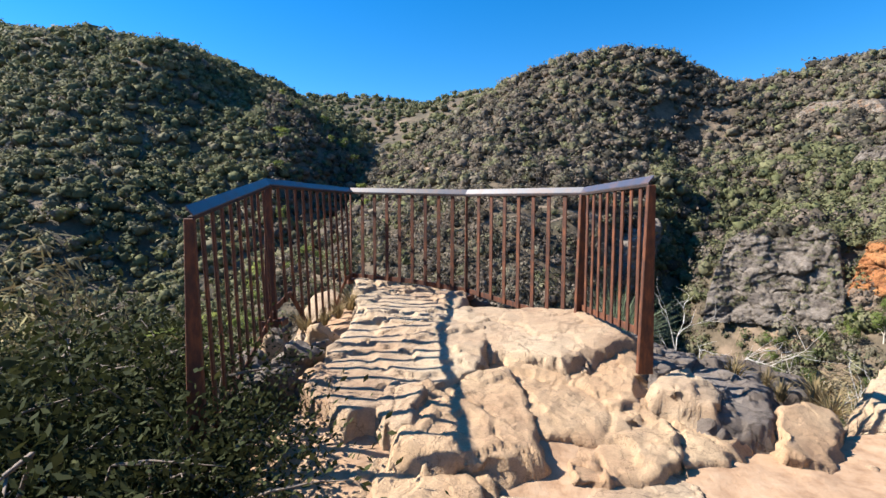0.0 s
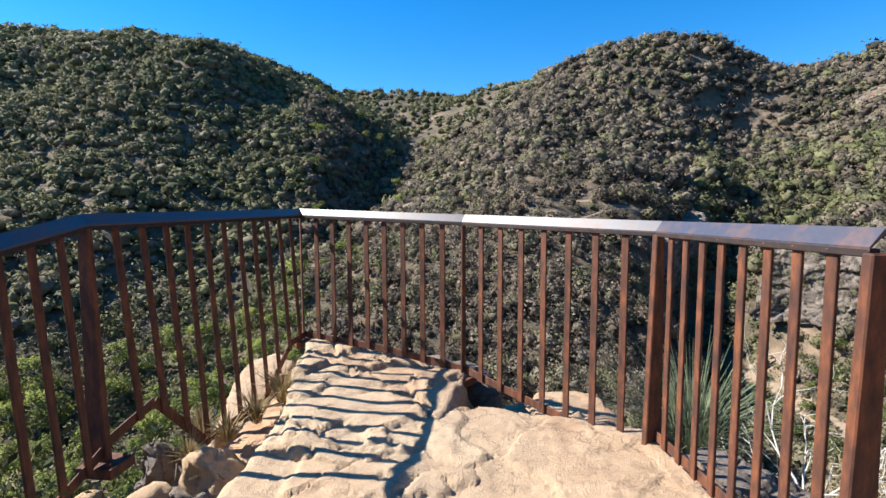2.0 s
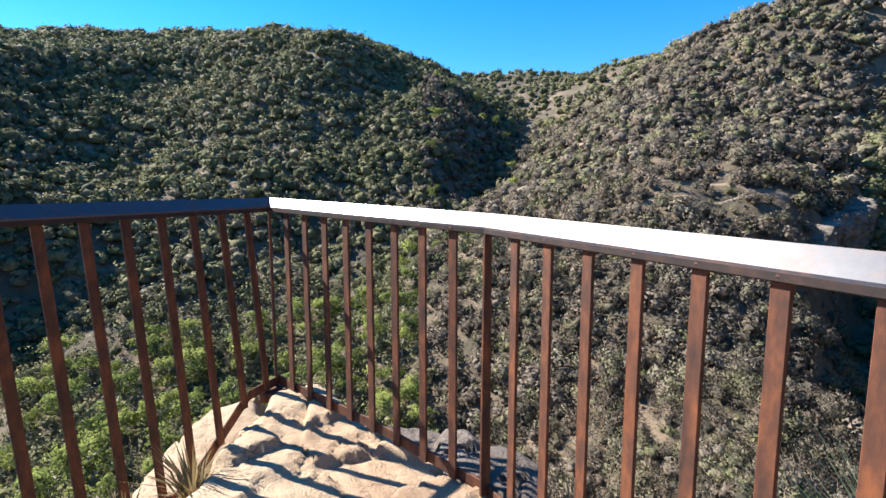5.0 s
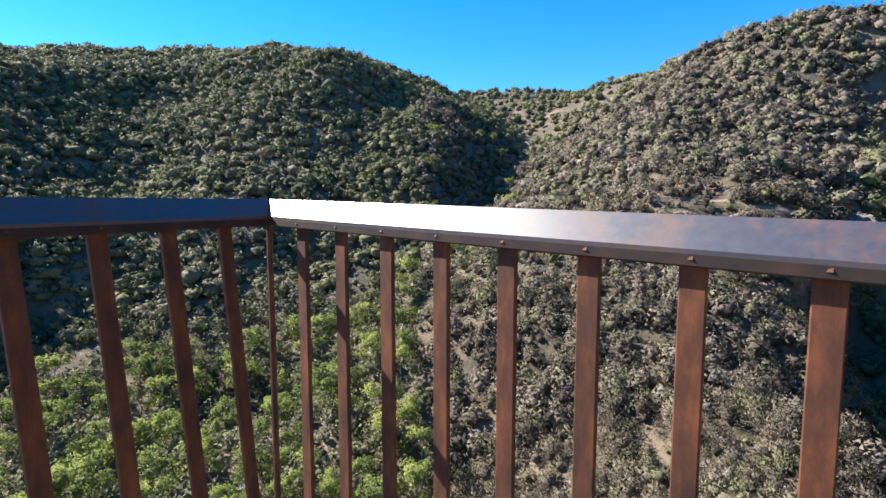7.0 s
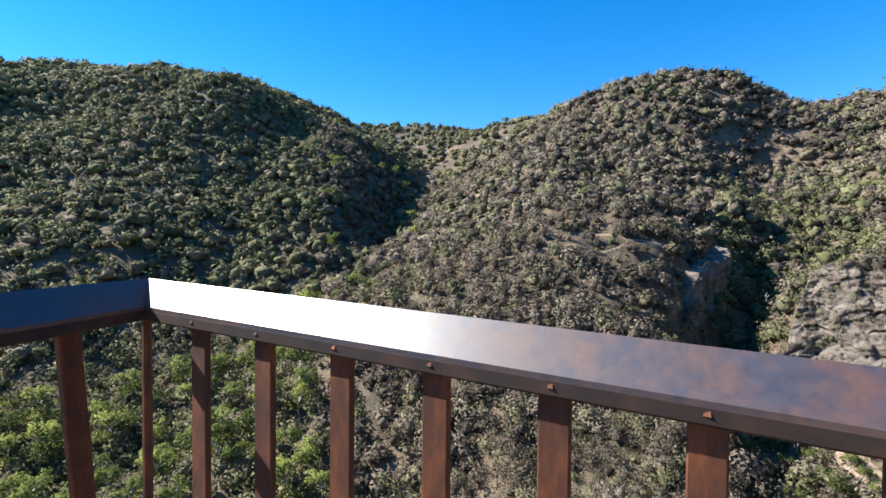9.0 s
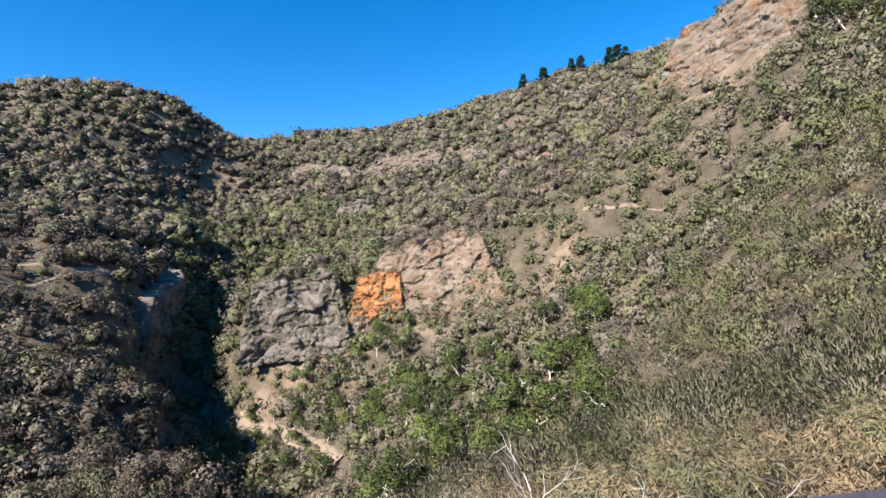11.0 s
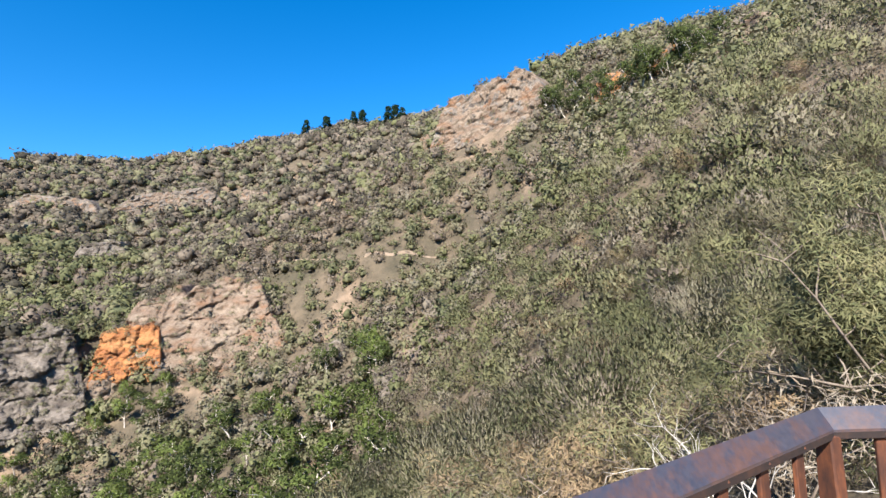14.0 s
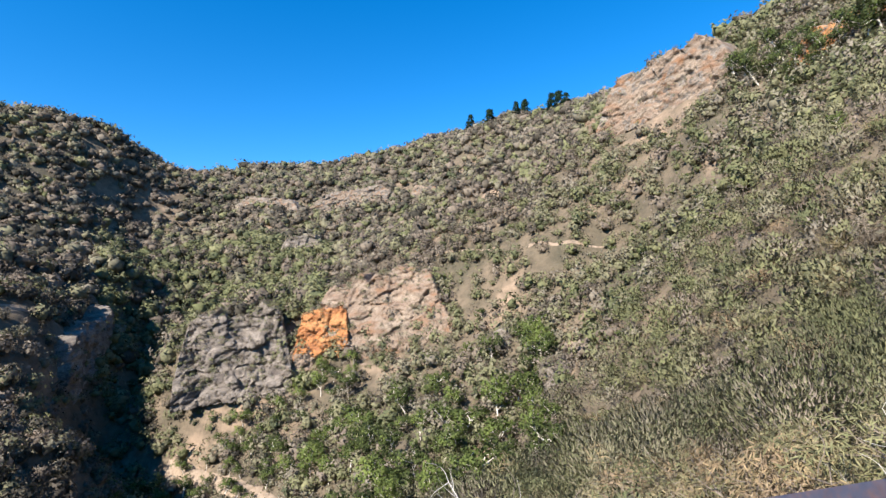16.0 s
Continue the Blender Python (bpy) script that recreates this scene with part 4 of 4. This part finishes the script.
def bush_tone(x, y, a, r, g):
    """Greener on the left hill and in the valley, browner and darkened for low light on the middle spur, mixed on the
    right, darkened for shade in the gorge.
    """
    brown = 0.31 + 0.29 * (0.5 + 0.5 * np.tanh((a + 7) / 5)) - 0.12 * np.clip((a - 30) / 12, 0, 1)
    brown -= 0.10 * (a > -7) * (a < 26) * (r > 110)
    brown -= 0.30 * (r > 340) * (a < 28) * (a > -25) * 0.6
    brown = np.where((r < 150) & (a < -14), 0.30, brown)
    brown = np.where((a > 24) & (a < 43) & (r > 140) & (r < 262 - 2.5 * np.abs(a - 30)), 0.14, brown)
    patch = 0.5 * np.sin(x * 0.05 + 1.0) * np.cos(y * 0.045) + 0.5 * np.sin(x * 0.13 + y * 0.11) * np.sin(y * 0.09)
    tone = brown + (0.14 + 0.16 * (a > 40)) * patch + g.normal(size=len(x)) * (0.15 + 0.13 * (a > 28))
    tone = tone + 0.08 * (a > 44) * (r < 230)
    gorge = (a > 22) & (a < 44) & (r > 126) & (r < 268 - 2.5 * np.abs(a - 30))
    kind = g.uniform(size=len(x))
    near = (a > 42) & (r < 230)
    tone = np.where(near, 0.42 + 0.17 * g.normal(size=len(x)) + 0.12 * patch, tone)
    tone = np.where(near & (kind < 0.14), 0.05 + 0.6 * kind, tone)
    tone = np.where(near & (kind > 0.84), 0.72 + 0.26 * g.uniform(size=len(x)), tone)
    # most spur bushes take the darkest colour, in place of the spur's low light
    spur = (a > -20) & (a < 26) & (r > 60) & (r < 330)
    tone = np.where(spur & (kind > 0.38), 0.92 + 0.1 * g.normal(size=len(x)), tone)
    tone = np.where((a > 24) & (a < 72) & (r > 140) & (kind < 0.42), 0.93 + 0.07 * g.normal(size=len(x)), tone)
    # dark green trees of the gorge, with its shade painted into their tone
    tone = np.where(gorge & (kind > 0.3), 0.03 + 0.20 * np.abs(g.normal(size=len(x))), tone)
    return np.clip(tone, 0, 1)


def bush_cover(name, count, az0, az1, r0, r1, seed, mean, tri, leaf, label, keep=0.95, slim=0.7, core=0.0):
    x, y, a, r, g = scatter(count, az0, az1, r0, r1, seed)
    open_patch = np.sin(x * 0.11 + 2) * np.sin(y * 0.13 + x * 0.03) + 0.5 * np.sin(x * 0.31) * np.sin(y * 0.27)
    ok = ~bare(a, r) & (g.uniform(size=len(x)) < keep + (0.25 + 0.15 * (a > 40)) * open_patch * (a > -6))
    x, y, a, r = x[ok], y[ok], a[ok], r[ok]
    size = mean * np.clip(g.lognormal(0, 0.33 if r0 > 160 else 0.42, len(x)), 0.4, 1.75)
    tone = bush_tone(x, y, a, r, g)
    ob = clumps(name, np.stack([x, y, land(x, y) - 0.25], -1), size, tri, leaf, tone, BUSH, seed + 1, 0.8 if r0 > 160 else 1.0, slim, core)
    return tagged(ob, label, "bushes", kind="stuff")


bush_cover("ridge_trees", 6000, -66, 70, 330, 660, 11, 6.0, 20, 0.13, "olive trees and scrub along the far ridges", 1.0, core=0.74)
bush_cover("hill_bushes", 16500, -66, 100, 165, 335, 12, 4.7, 24, 0.115, "olive and brown scrub covering the hillsides", 1.0, core=0.72)
bush_cover("slope_bushes", 7000, -64, 122, 82, 168, 13, 3.3, 72, 0.085, "mixed green and brown scrub on the valley slopes", core=0.42)
bush_cover("lower_bushes", 2900, -64, 124, 36, 86, 14, 2.6, 260, 0.06, "mixed green and brown scrub below the lookout", 0.95, 0.42)
bush_cover("spur_bushes", 1300, -14, 28, 48, 118, 24, 2.3, 90, 0.085, "brown and grey scrub on the foot of the spur, darkened as in low light", 1.1, 0.5, 0.5)
bush_cover("middle_bushes", 560, 48, 120, 17, 42, 16, 2.5, 1500, 0.029, "rounded olive and grey bushes down the near slope", 1.2, 0.2)
bush_cover("gorge_trees", 900, 22, 43, 146, 250, 25, 4.6, 46, 0.09, "dark green trees crowding the gorge, coloured darker for its shade", 1.2, core=0.6)
bush_cover("undergrowth", 8000, 22, 124, 30, 170, 15, 1.4, 14, 0.12, "low dry grass and herbs between the bushes", 1.2)
bush_cover("herbs", 3600, 48, 126, 12, 60, 19, 0.9, 44, 0.07, "low grey and straw coloured herbs on the near slope", 1.2, 0.3)
bush_cover("ridge_scrub", 4500, -66, -10, 330, 450, 20, 5.4, 14, 0.15, "olive scrub along the left ridge", 1.0, core=0.74)
bush_cover("ridge_scrub", 3200, 25, 70, 330, 450, 22, 5.0, 14, 0.15, "olive scrub along the far right ridge", 1.0, core=0.74)
ledge = np.concatenate(LEDGES)
pick = np.random.default_rng(17)
tagged(clumps("ledge_bushes", ledge - np.array([0, 0, 0.3]), 1.3 * pick.lognormal(0, 0.4, len(ledge)), 60, 0.085, pick.uniform(0.1, 0.95, len(ledge)), BUSH, 18), "small grey and olive bushes on the cliff ledges", "bushes", kind="stuff")


# ---- single plants ----
def tube(points, radii, sides=6):
    """Vertices and faces of a bent tapering stem."""
    v, f = [], []
    for i, (p, r) in enumerate(zip(points, radii)):
        d = (points[min(i + 1, len(points) - 1)] - points[max(i - 1, 0)]).normalized()
        u = d.orthogonal().normalized()
        w = d.cross(u)
        v += [p + (u * math.cos(2 * math.pi * k / sides) + w * math.sin(2 * math.pi * k / sides)) * r for k in range(sides)]
    for i in range(len(points) - 1):
        for k in range(sides):
            m = (k + 1) % sides
            f.append((i * sides + k, i * sides + m, (i + 1) * sides + m, (i + 1) * sides + k))
    return v, f


def stems(name, limbs, material, parent, sides=6):
    v, f = [], []
    for points, radii in limbs:
        a, b = tube(points, radii, sides)
        f += [tuple(i + len(v) for i in q) for q in b]
        v += a
    ob = mesh_ob(name, [p[:] for p in v], f, material, parent)
    smooth(ob.data)
    return ob


def limb(g, start, way, length, radius, bend=0.25, steps=5, lift=0.0):
    pts, p, d = [start], start.copy(), way.normalized()
    for _ in range(steps):
        d = (d + Vector((g.gauss(0, bend), g.gauss(0, bend), g.gauss(0, bend) + lift))).normalized()
        p = p + d * (length / steps)
        pts.append(p)
    return pts, [radius * (1 - 0.8 * i / steps) for i in range(steps + 1)]


def leaves(name, centres, spread, each, size, slim, tone, material, parent, seed, droop=0.0, flat=1.0):
    """Leaves in tufts round the given centres: slim four-cornered blades."""
    g = np.random.default_rng(seed)
    c = np.repeat(np.array([p[:] for p in centres]), each, axis=0)
    n = len(c)
    d = g.normal(size=(n, 3)) * np.array([1, 1, flat])
    c = c + d * spread * 0.5
    way = d / (np.linalg.norm(d, axis=1, keepdims=True) + 1e-9) + g.normal(size=(n, 3)) * 0.5 + np.array([0, 0, -droop])
    way /= np.linalg.norm(way, axis=1, keepdims=True)
    side = np.cross(way, g.normal(size=(n, 3)))
    side /= np.linalg.norm(side, axis=1, keepdims=True) + 1e-9
    s = size * g.uniform(0.6, 1.3, (n, 1))
    v = np.stack([c - way * s * 0.5, c + side * s * slim * 0.5, c + way * s * 0.5, c - side * s * slim * 0.5], 1).reshape(-1, 3)
    t = np.clip(tone + g.normal(size=n) * 0.06, 0, 1)
    return mesh_ob(name, v, np.arange(4 * n).reshape(-1, 4), material, parent, t)


def puffs(name, balls, each, size, slim, tone, material, parent, seed, droop=0.5, core=0.72):
    """Crown of rounded sprays: blades lie over each ball, more or less hanging, with gaps between the balls."""
    g = np.random.default_rng(seed)
    c = np.repeat(np.array([p[:] for p, r in balls]), each, axis=0)
    rad = np.repeat(np.array([r for p, r in balls]), each)
    n = len(c)
    d = g.normal(size=(n, 3))
    d /= np.linalg.norm(d, axis=1, keepdims=True)
    d[:, 2] = np.where((d[:, 2] < -0.3) & (g.uniform(size=n) < 0.7), -d[:, 2], d[:, 2])
    c = c + d * (rad * (core + (1.15 - core) * g.uniform(size=n)))[:, None]
    nrm = d + g.normal(size=(n, 3)) * 0.4
    nrm /= np.linalg.norm(nrm, axis=1, keepdims=True)
    way = g.normal(size=(n, 3)) + np.array([0, 0, -2.0 * droop]) + d * 0.6
    way -= nrm * (way * nrm).sum(1, keepdims=True)
    way /= np.linalg.norm(way, axis=1, keepdims=True) + 1e-9
    side = np.cross(nrm, way)
    s = size * g.uniform(0.6, 1.35, (n, 1))
    v = np.stack([c - way * s * 0.5, c - side * s * slim * 0.5, c + way * s * 0.5, c + side * s * slim * 0.5], 1).reshape(-1, 3)
    heart = np.array([p[:] for p, r in balls]).mean(0) - np.array([0, 0, 0.4 * rad.mean()])
    whole = c - heart
    whole /= np.linalg.norm(whole, axis=1, keepdims=True) + 1e-9
    soft = 0.55 * d + 0.9 * whole + g.normal(size=(n, 3)) * 0.2
    soft = np.repeat(soft / np.linalg.norm(soft, axis=1, keepdims=True), 4, axis=0)
    t = np.clip(tone + np.repeat(g.normal(size=len(balls)) * 0.06, each) + g.normal(size=n) * 0.05, 0, 1)
    return mesh_ob(name, v, np.arange(4 * n).reshape(-1, 4), material, parent, t, soft)


SHRUB_LEAF = leaf_material("shrub leaves", [(0.030, 0.040, 0.016), (0.062, 0.072, 0.028), (0.11, 0.115, 0.046), (0.17, 0.14, 0.08)], 1.0, 0.2, 14.0)
GUM_LEAF = leaf_material("gum leaves", [(0.040, 0.050, 0.026), (0.140, 0.178, 0.055), (0.225, 0.262, 0.074), (0.27, 0.28, 0.10)], 1.45, 0.45, 3.0)
PINE_LEAF = leaf_material("pine needles", [(0.012, 0.030, 0.016), (0.030, 0.055, 0.028)])
NEEDLE = leaf_material("sheoak needles", [(0.080, 0.092, 0.046), (0.150, 0.145, 0.076), (0.205, 0.172, 0.098), (0.215, 0.150, 0.092), (0.230, 0.195, 0.155)], 1.75, 0.2)
GRASS = leaf_material("dry grass", [(0.30, 0.22, 0.11), (0.45, 0.35, 0.19)])
BLADE = leaf_material("grass tree blades", [(0.16, 0.20, 0.12), (0.26, 0.30, 0.19)])


def sheoak(seed, tone, span=1.0, limbs_n=9, puff=34, each=92):
    """A feathery bush, about two metres high and wide, of fine needles on grey twigs."""
    g = random.Random(seed)
    top = new("sheoak_bush")
    limbs, tips = [], []
    for k in range(limbs_n):
        a = k * 0.7 + g.uniform(-0.3, 0.3)
        pts, rad = limb(g, Vector((0, 0, -0.1)), Vector((math.cos(a), math.sin(a), g.uniform(0.7, 2.6))), span * g.uniform(0.9, 1.6), 0.026 * span ** 0.5, 0.22, 6, 0.05)
        limbs.append((pts, rad))
        for m in range(7):
            i = g.randrange(2, 7)
            q, qr = limb(g, pts[i], Vector((g.gauss(0, 1), g.gauss(0, 1), g.uniform(0.1, 1.0))), span ** 0.7 * g.uniform(0.3, 0.65), 0.010 * span ** 0.5, 0.3, 4)
            limbs.append((q, qr))
            tips += q[2:]
    stems("branch", limbs, BARK, top, 3)
    balls = [(q, g.uniform(0.20, 0.40)) for q in g.sample(tips, min(len(tips), puff))]
    puffs("foliage", balls, each, 0.125, 0.12, tone, NEEDLE, top, seed, 0.3, 0.55)
    return tagged(top, "feathery olive brown bush on the valley slope", "bush", "bushes on the slope beside the lookout")


def shrub(seed, tone, tufts=150, each=38):
    """A dense leafy shrub about two metres wide."""
    g = random.Random(seed)
    top = new("leafy_shrub")
    limbs, tips = [], []
    for k in range(10):
        a = k * 0.63 + g.uniform(-0.3, 0.3)
        pts, rad = limb(g, Vector((0, 0, -0.1)), Vector((math.cos(a), math.sin(a), g.uniform(0.5, 2.0))), g.uniform(0.8, 1.25), 0.022, 0.25, 5, 0.05)
        limbs.append((pts, rad))
        tips += pts[2:]
        for m in range(6):
            q, qr = limb(g, pts[g.randrange(2, 6)], Vector((g.gauss(0, 1), g.gauss(0, 1), g.uniform(-0.1, 0.8))), g.uniform(0.25, 0.5), 0.008, 0.3, 3)
            limbs.append((q, qr))
            tips += q[1:]
    stems("branch", limbs, BARK, top, 4)
    leaves("foliage", tips, 0.26, each, 0.042, 0.45, tone, SHRUB_LEAF, top, seed)
    return tagged(top, "dense dark green leafy shrub beside the fence", "shrub", "shrubs beside the fence")


def gum(seed, tone, bark=PALE_BARK, name="gum_tree", label="bright green gum tree with pale trunk in the valley", tall=7.0, crown=2.6, each=28, leaf=0.39):
    g = random.Random(seed)
    top = new(name)
    trunk, rad = limb(g, Vector((0, 0, -0.5)), Vector((g.gauss(0, 0.12), g.gauss(0, 0.12), 1)), tall * 0.62, 0.17, 0.10, 6)
    limbs, tips = [(trunk, rad)], []
    for k in range(7):
        a = k * 0.9 + g.uniform(-0.4, 0.4)
        pts, lr = limb(g, trunk[g.randrange(3, 7)], Vector((math.cos(a), math.sin(a), g.uniform(0.5, 1.3))), crown * g.uniform(0.7, 1.1), 0.07, 0.22, 5, 0.04)
        limbs.append((pts, lr))
        tips += pts[3:]
        for m in range(2):
            q, qr = limb(g, pts[3], Vector((g.gauss(0, 1), g.gauss(0, 1), g.uniform(0.1, 0.9))), crown * 0.45, 0.03, 0.25, 3)
            limbs.append((q, qr))
            tips.append(q[-1])
    stems("trunk", limbs, bark, top, 4)
    puffs("crown", [(q, g.uniform(0.45, 0.85)) for q in tips], each, leaf, 0.5, tone, GUM_LEAF, top, seed, 0.2)
    return tagged(top, label, "tree", "trees of the valley")


def pine(seed):
    g = random.Random(seed)
    top = new("pine_tree")
    trunk, rad = limb(g, Vector((0, 0, -0.5)), Vector((0, 0, 1)), 7.0, 0.2, 0.03, 6)
    tips = []
    for k in range(46):
        u = g.uniform(0.18, 1.0)
        a, w = g.uniform(0, 6.3), 2.6 * (1 - u) ** 0.6 * g.uniform(0.4, 1.0)
        tips.append(Vector((w * math.cos(a), w * math.sin(a), 7.2 * u)))
    stems("trunk", [(trunk, rad)], BARK, top, 5)
    puffs("crown", [(q, g.uniform(0.5, 0.9)) for q in tips], 40, 0.5, 0.5, 0.4, PINE_LEAF, top, seed, 0.0)
    return tagged(top, "dark pine tree standing on the skyline", "tree", "pines on the skyline")


def dead_branches(seed, size, count=9):
    g = random.Random(seed)
    top = new("dead_bush")
    limbs = []

    def grow(p, d, length, r, depth):
        pts, rad = limb(g, p, d, length, r, 0.2, 5, 0.03)
        limbs.append((pts, rad))
        if depth:
            for i in (2, 3, 4, 5):
                grow(pts[i], (pts[i] - pts[i - 1]).normalized() + Vector((g.gauss(0, 0.6), g.gauss(0, 0.6), g.gauss(0, 0.35))), length * g.uniform(0.4, 0.65), r * 0.5, depth - 1)
    for k in range(count):
        a = g.uniform(0, 6.3)
        grow(Vector((0, 0, -0.05)), Vector((math.cos(a), math.sin(a), g.uniform(0.4, 1.6))), size * g.uniform(0.6, 1.0), 0.012 * size, 2)
    stems("branch", limbs, DEADWOOD, top, 4)
    return tagged(top, "bleached bare dead bush with tangled twigs", "dead bush", "dead bushes near the lookout")


def grass_tuft(seed, size=0.35, count=90, material=GRASS, name="grass_tuft", label="tuft of dry straw coloured grass", tone=0.5, wide=0.006, group="dry grass at the lookout"):
    g = np.random.default_rng(seed)
    v, f = [], []
    for k in range(count):
        a, out, h = g.uniform(0, 6.3), g.uniform(0.1, 0.9), size * g.uniform(0.6, 1.2)
        d = np.array([math.cos(a), math.sin(a), 0])
        n = np.array([-d[1], d[0], 0]) * wide
        b = d * g.uniform(0, 0.12) * size
        i = len(v)
        for s, wv in ((0, 1), (0.5, 0.8), (1, 0.1)):
            p = b + d * out * h * s ** 1.6 + np.array([0, 0, h * (s - 0.5 * out * s * s)])
            v += [p - n * wv, p + n * wv]
        f += [(i, i + 1, i + 3, i + 2), (i + 2, i + 3, i + 5, i + 4)]
    top = mesh_ob(name, np.array(v), f, material, None, g.uniform(tone - 0.3, tone + 0.3, len(f)))
    return tagged(top, label, "grass", group)


def put(ob, x, y, z, turn=0.0, scale=1.0, wide=None):
    w = wide or scale
    m = Matrix.Translation((x, y, z)) @ Matrix.Rotation(turn, 4, "Z") @ Matrix.Diagonal((w, w, scale, 1))
    return m


def grove(kinds, spots, seed):
    """Sets the first plant of each kind at its first spot, and copies at the rest."""
    g = random.Random(seed)
    used = set()
    for k, (x, y, z, s) in enumerate(spots):
        ob = kinds[k % len(kinds)]
        m = put(ob, x, y, z, g.uniform(0, 6.3), s, s * g.uniform(0.85, 1.2))
        if k < len(kinds):
            ob.matrix_basis = m
            used.add(ob)
        else:
            c = copy_thing(ob, Matrix())
            c.matrix_basis = m


def spaced(count, az0, az1, r0, r1, gap, seed, low=0.8, high=1.3, grow=0.0):
    g = random.Random(seed)
    out, tries = [], 0
    while len(out) < count and tries < 20000:
        tries += 1
        a, r = g.uniform(az0, az1), math.sqrt(g.uniform(r0 ** 2, r1 ** 2))
        x, y = polar(a, r)
        if all((x - q[0]) ** 2 + (y - q[1]) ** 2 > (gap * (1 + grow * r)) ** 2 for q in out):
            out.append((x, y, on_land(a, r, -0.1), g.uniform(low, high)))
    return out


# bushes on the slope beside and below the lookout
near = spaced(96, 48, 130, 6.5, 25, 1.6, 21, 0.85, 1.5)
near += spaced(14, -60, 46, 9, 36, 3.0, 22, 0.8, 1.2) + spaced(100, 54, 112, 24, 66, 3.0, 23, 1.1, 2.0)
grove([sheoak(300 + k, t) for k, t in enumerate((0.10, 0.34, 0.5, 0.62, 0.24, 0.78, 0.42, 1.0))], near, 5)
big = sheoak(330, 0.2, 2.5, 14, 240, 190)
tagged(big, "tall sheoak with grey limbs and drooping needles", "tree")
big.matrix_basis = put(big, *polar(117.5, 9.0), on_land(117.5, 9.0), 1.0, 1.0)
# leafy shrubs round the first post
grove([shrub(400, 0.25), shrub(401, 0.4), shrub(402, 0.15)], [(-2.15, 3.15, -0.55, 1.3), (-1.62, 3.45, -0.35, 0.85), (-2.0, 2.35, -0.6, 1.25), (-2.9, 3.9, -0.95, 1.5), (-3.1, 2.6, -0.9, 1.55), (-1.42, 3.05, -0.4, 0.9), (-1.30, 2.62, -0.5, 0.95), (-1.12, 3.2, -0.4, 0.62), (-1.65, 2.2, -0.6, 1.05), (-2.6, 4.9, -1.4, 1.2), (-1.75, 2.75, -0.5, 1.15)], 6)
wisp = sheoak(340, 0.4)
tagged(wisp, "thin wispy bush with bare twigs beside the lookout", "bush")
wisp.matrix_basis = put(wisp, -4.4, 5.0, -0.9, 0.4, 1.35)
# trees along the creek, on the valley floor and by the road
creek = spaced(95, -62, -20, 72, 145, 4.4, 31, 1.0, 1.7) + spaced(14, -20, -9, 150, 330, 8.0, 32, 1.0, 1.5)
grove([gum(500, 0.5), gum(501, 0.75), gum(502, 0.6), gum(503, 0.32), gum(504, 0.42)], creek, 7)
road = spaced(48, 40, 68, 58, 104, 4.0, 33, 0.7, 1.3) + spaced(64, 23, 46, 96, 128, 3.4, 34, 0.55, 1.0)
low = spaced(44, 56, 104, 74, 170, 7.0, 35, 0.35, 0.62)
label = "dark green gum tree beside the gravel road"
grove([gum(505, 0.2, label=label), gum(506, 0.13, label=label), gum(507, 0.34, label=label), gum(508, 0.26, label=label)], road, 12)
label = "low dark green tree among the scrub of the slope"
grove([gum(509, 0.1, label=label), gum(510, 0.22, label=label)], [(x, y, z - 0.6, s) for x, y, z, s in low], 13)
pick = random.Random(41)
high = []
for k in range(34):
    a = 88.0 + 0.52 * k + pick.uniform(-0.5, 0.5)
    r = 140 - (a - 90) * 2.0 - pick.uniform(0, 9)
    high.append((*polar(a, r), on_land(a, r, -0.1), pick.uniform(1.0, 1.6)))
grove([gum(520, 0.15, PALE_BARK, "gum_tree", "tall gum tree with bare pale trunk below the cliff", 8.5, 1.9, 30, 0.32), gum(521, 0.1, PALE_BARK, "gum_tree", "tall gum tree with bare pale trunk below the cliff", 8.0, 1.7, 30, 0.32)], high, 8)
PINES = ((60.4, 364, 1.9), (62.6, 314, 1.5), (65.6, 314, 1.5), (66.6, 310, 1.8), (69.6, 272, 1.5), (70.4, 256, 1.5), (71.2, 252, 1.2), (77.8, 212, 0.9))
grove([pine(600), pine(601)], [(*polar(a, r), on_land(a, r, -0.3), s) for a, r, s in PINES], 9)
# dead bushes, grass tree, dry grass
grove([dead_branches(700, 1.15), dead_branches(701, 0.9)], [(3.3, 7.2, -1.2, 1.1), (3.3, 5.0, -0.9, 0.9), (*polar(101, 6.2), on_land(101, 6.2), 1.1), (*polar(97, 7.5), on_land(97, 7.5), 1.0), (*polar(94, 9), on_land(94, 9), 0.9)], 10)
tree = grass_tuft(800, 1.05, 420, BLADE, "grass_tree", "grass tree with a burst of long grey green blades", 0.5, 0.007, "grass trees below the fence")
tree.location = (1.95, 6.5, -0.55)
spots = [(-1.12, 5.25, 0.30), (-1.2, 5.05, 0.28), (-1.05, 5.5, 0.33), (-1.3, 4.85, 0.25), (2.1, 4.25, 0.05), (2.3, 4.0, 0.0), (2.5, 3.8, -0.05), (1.9, 4.35, 0.1), (2.7, 4.2, -0.1), (-1.45, 5.2, 0.2), (2.45, 4.4, -0.05)]
tufts = [grass_tuft(810, 0.30), grass_tuft(811, 0.24)]
grove(tufts, [(x, y, z, random.Random(int(x * 100)).uniform(0.6, 1.0)) for x, y, z in spots], 11)
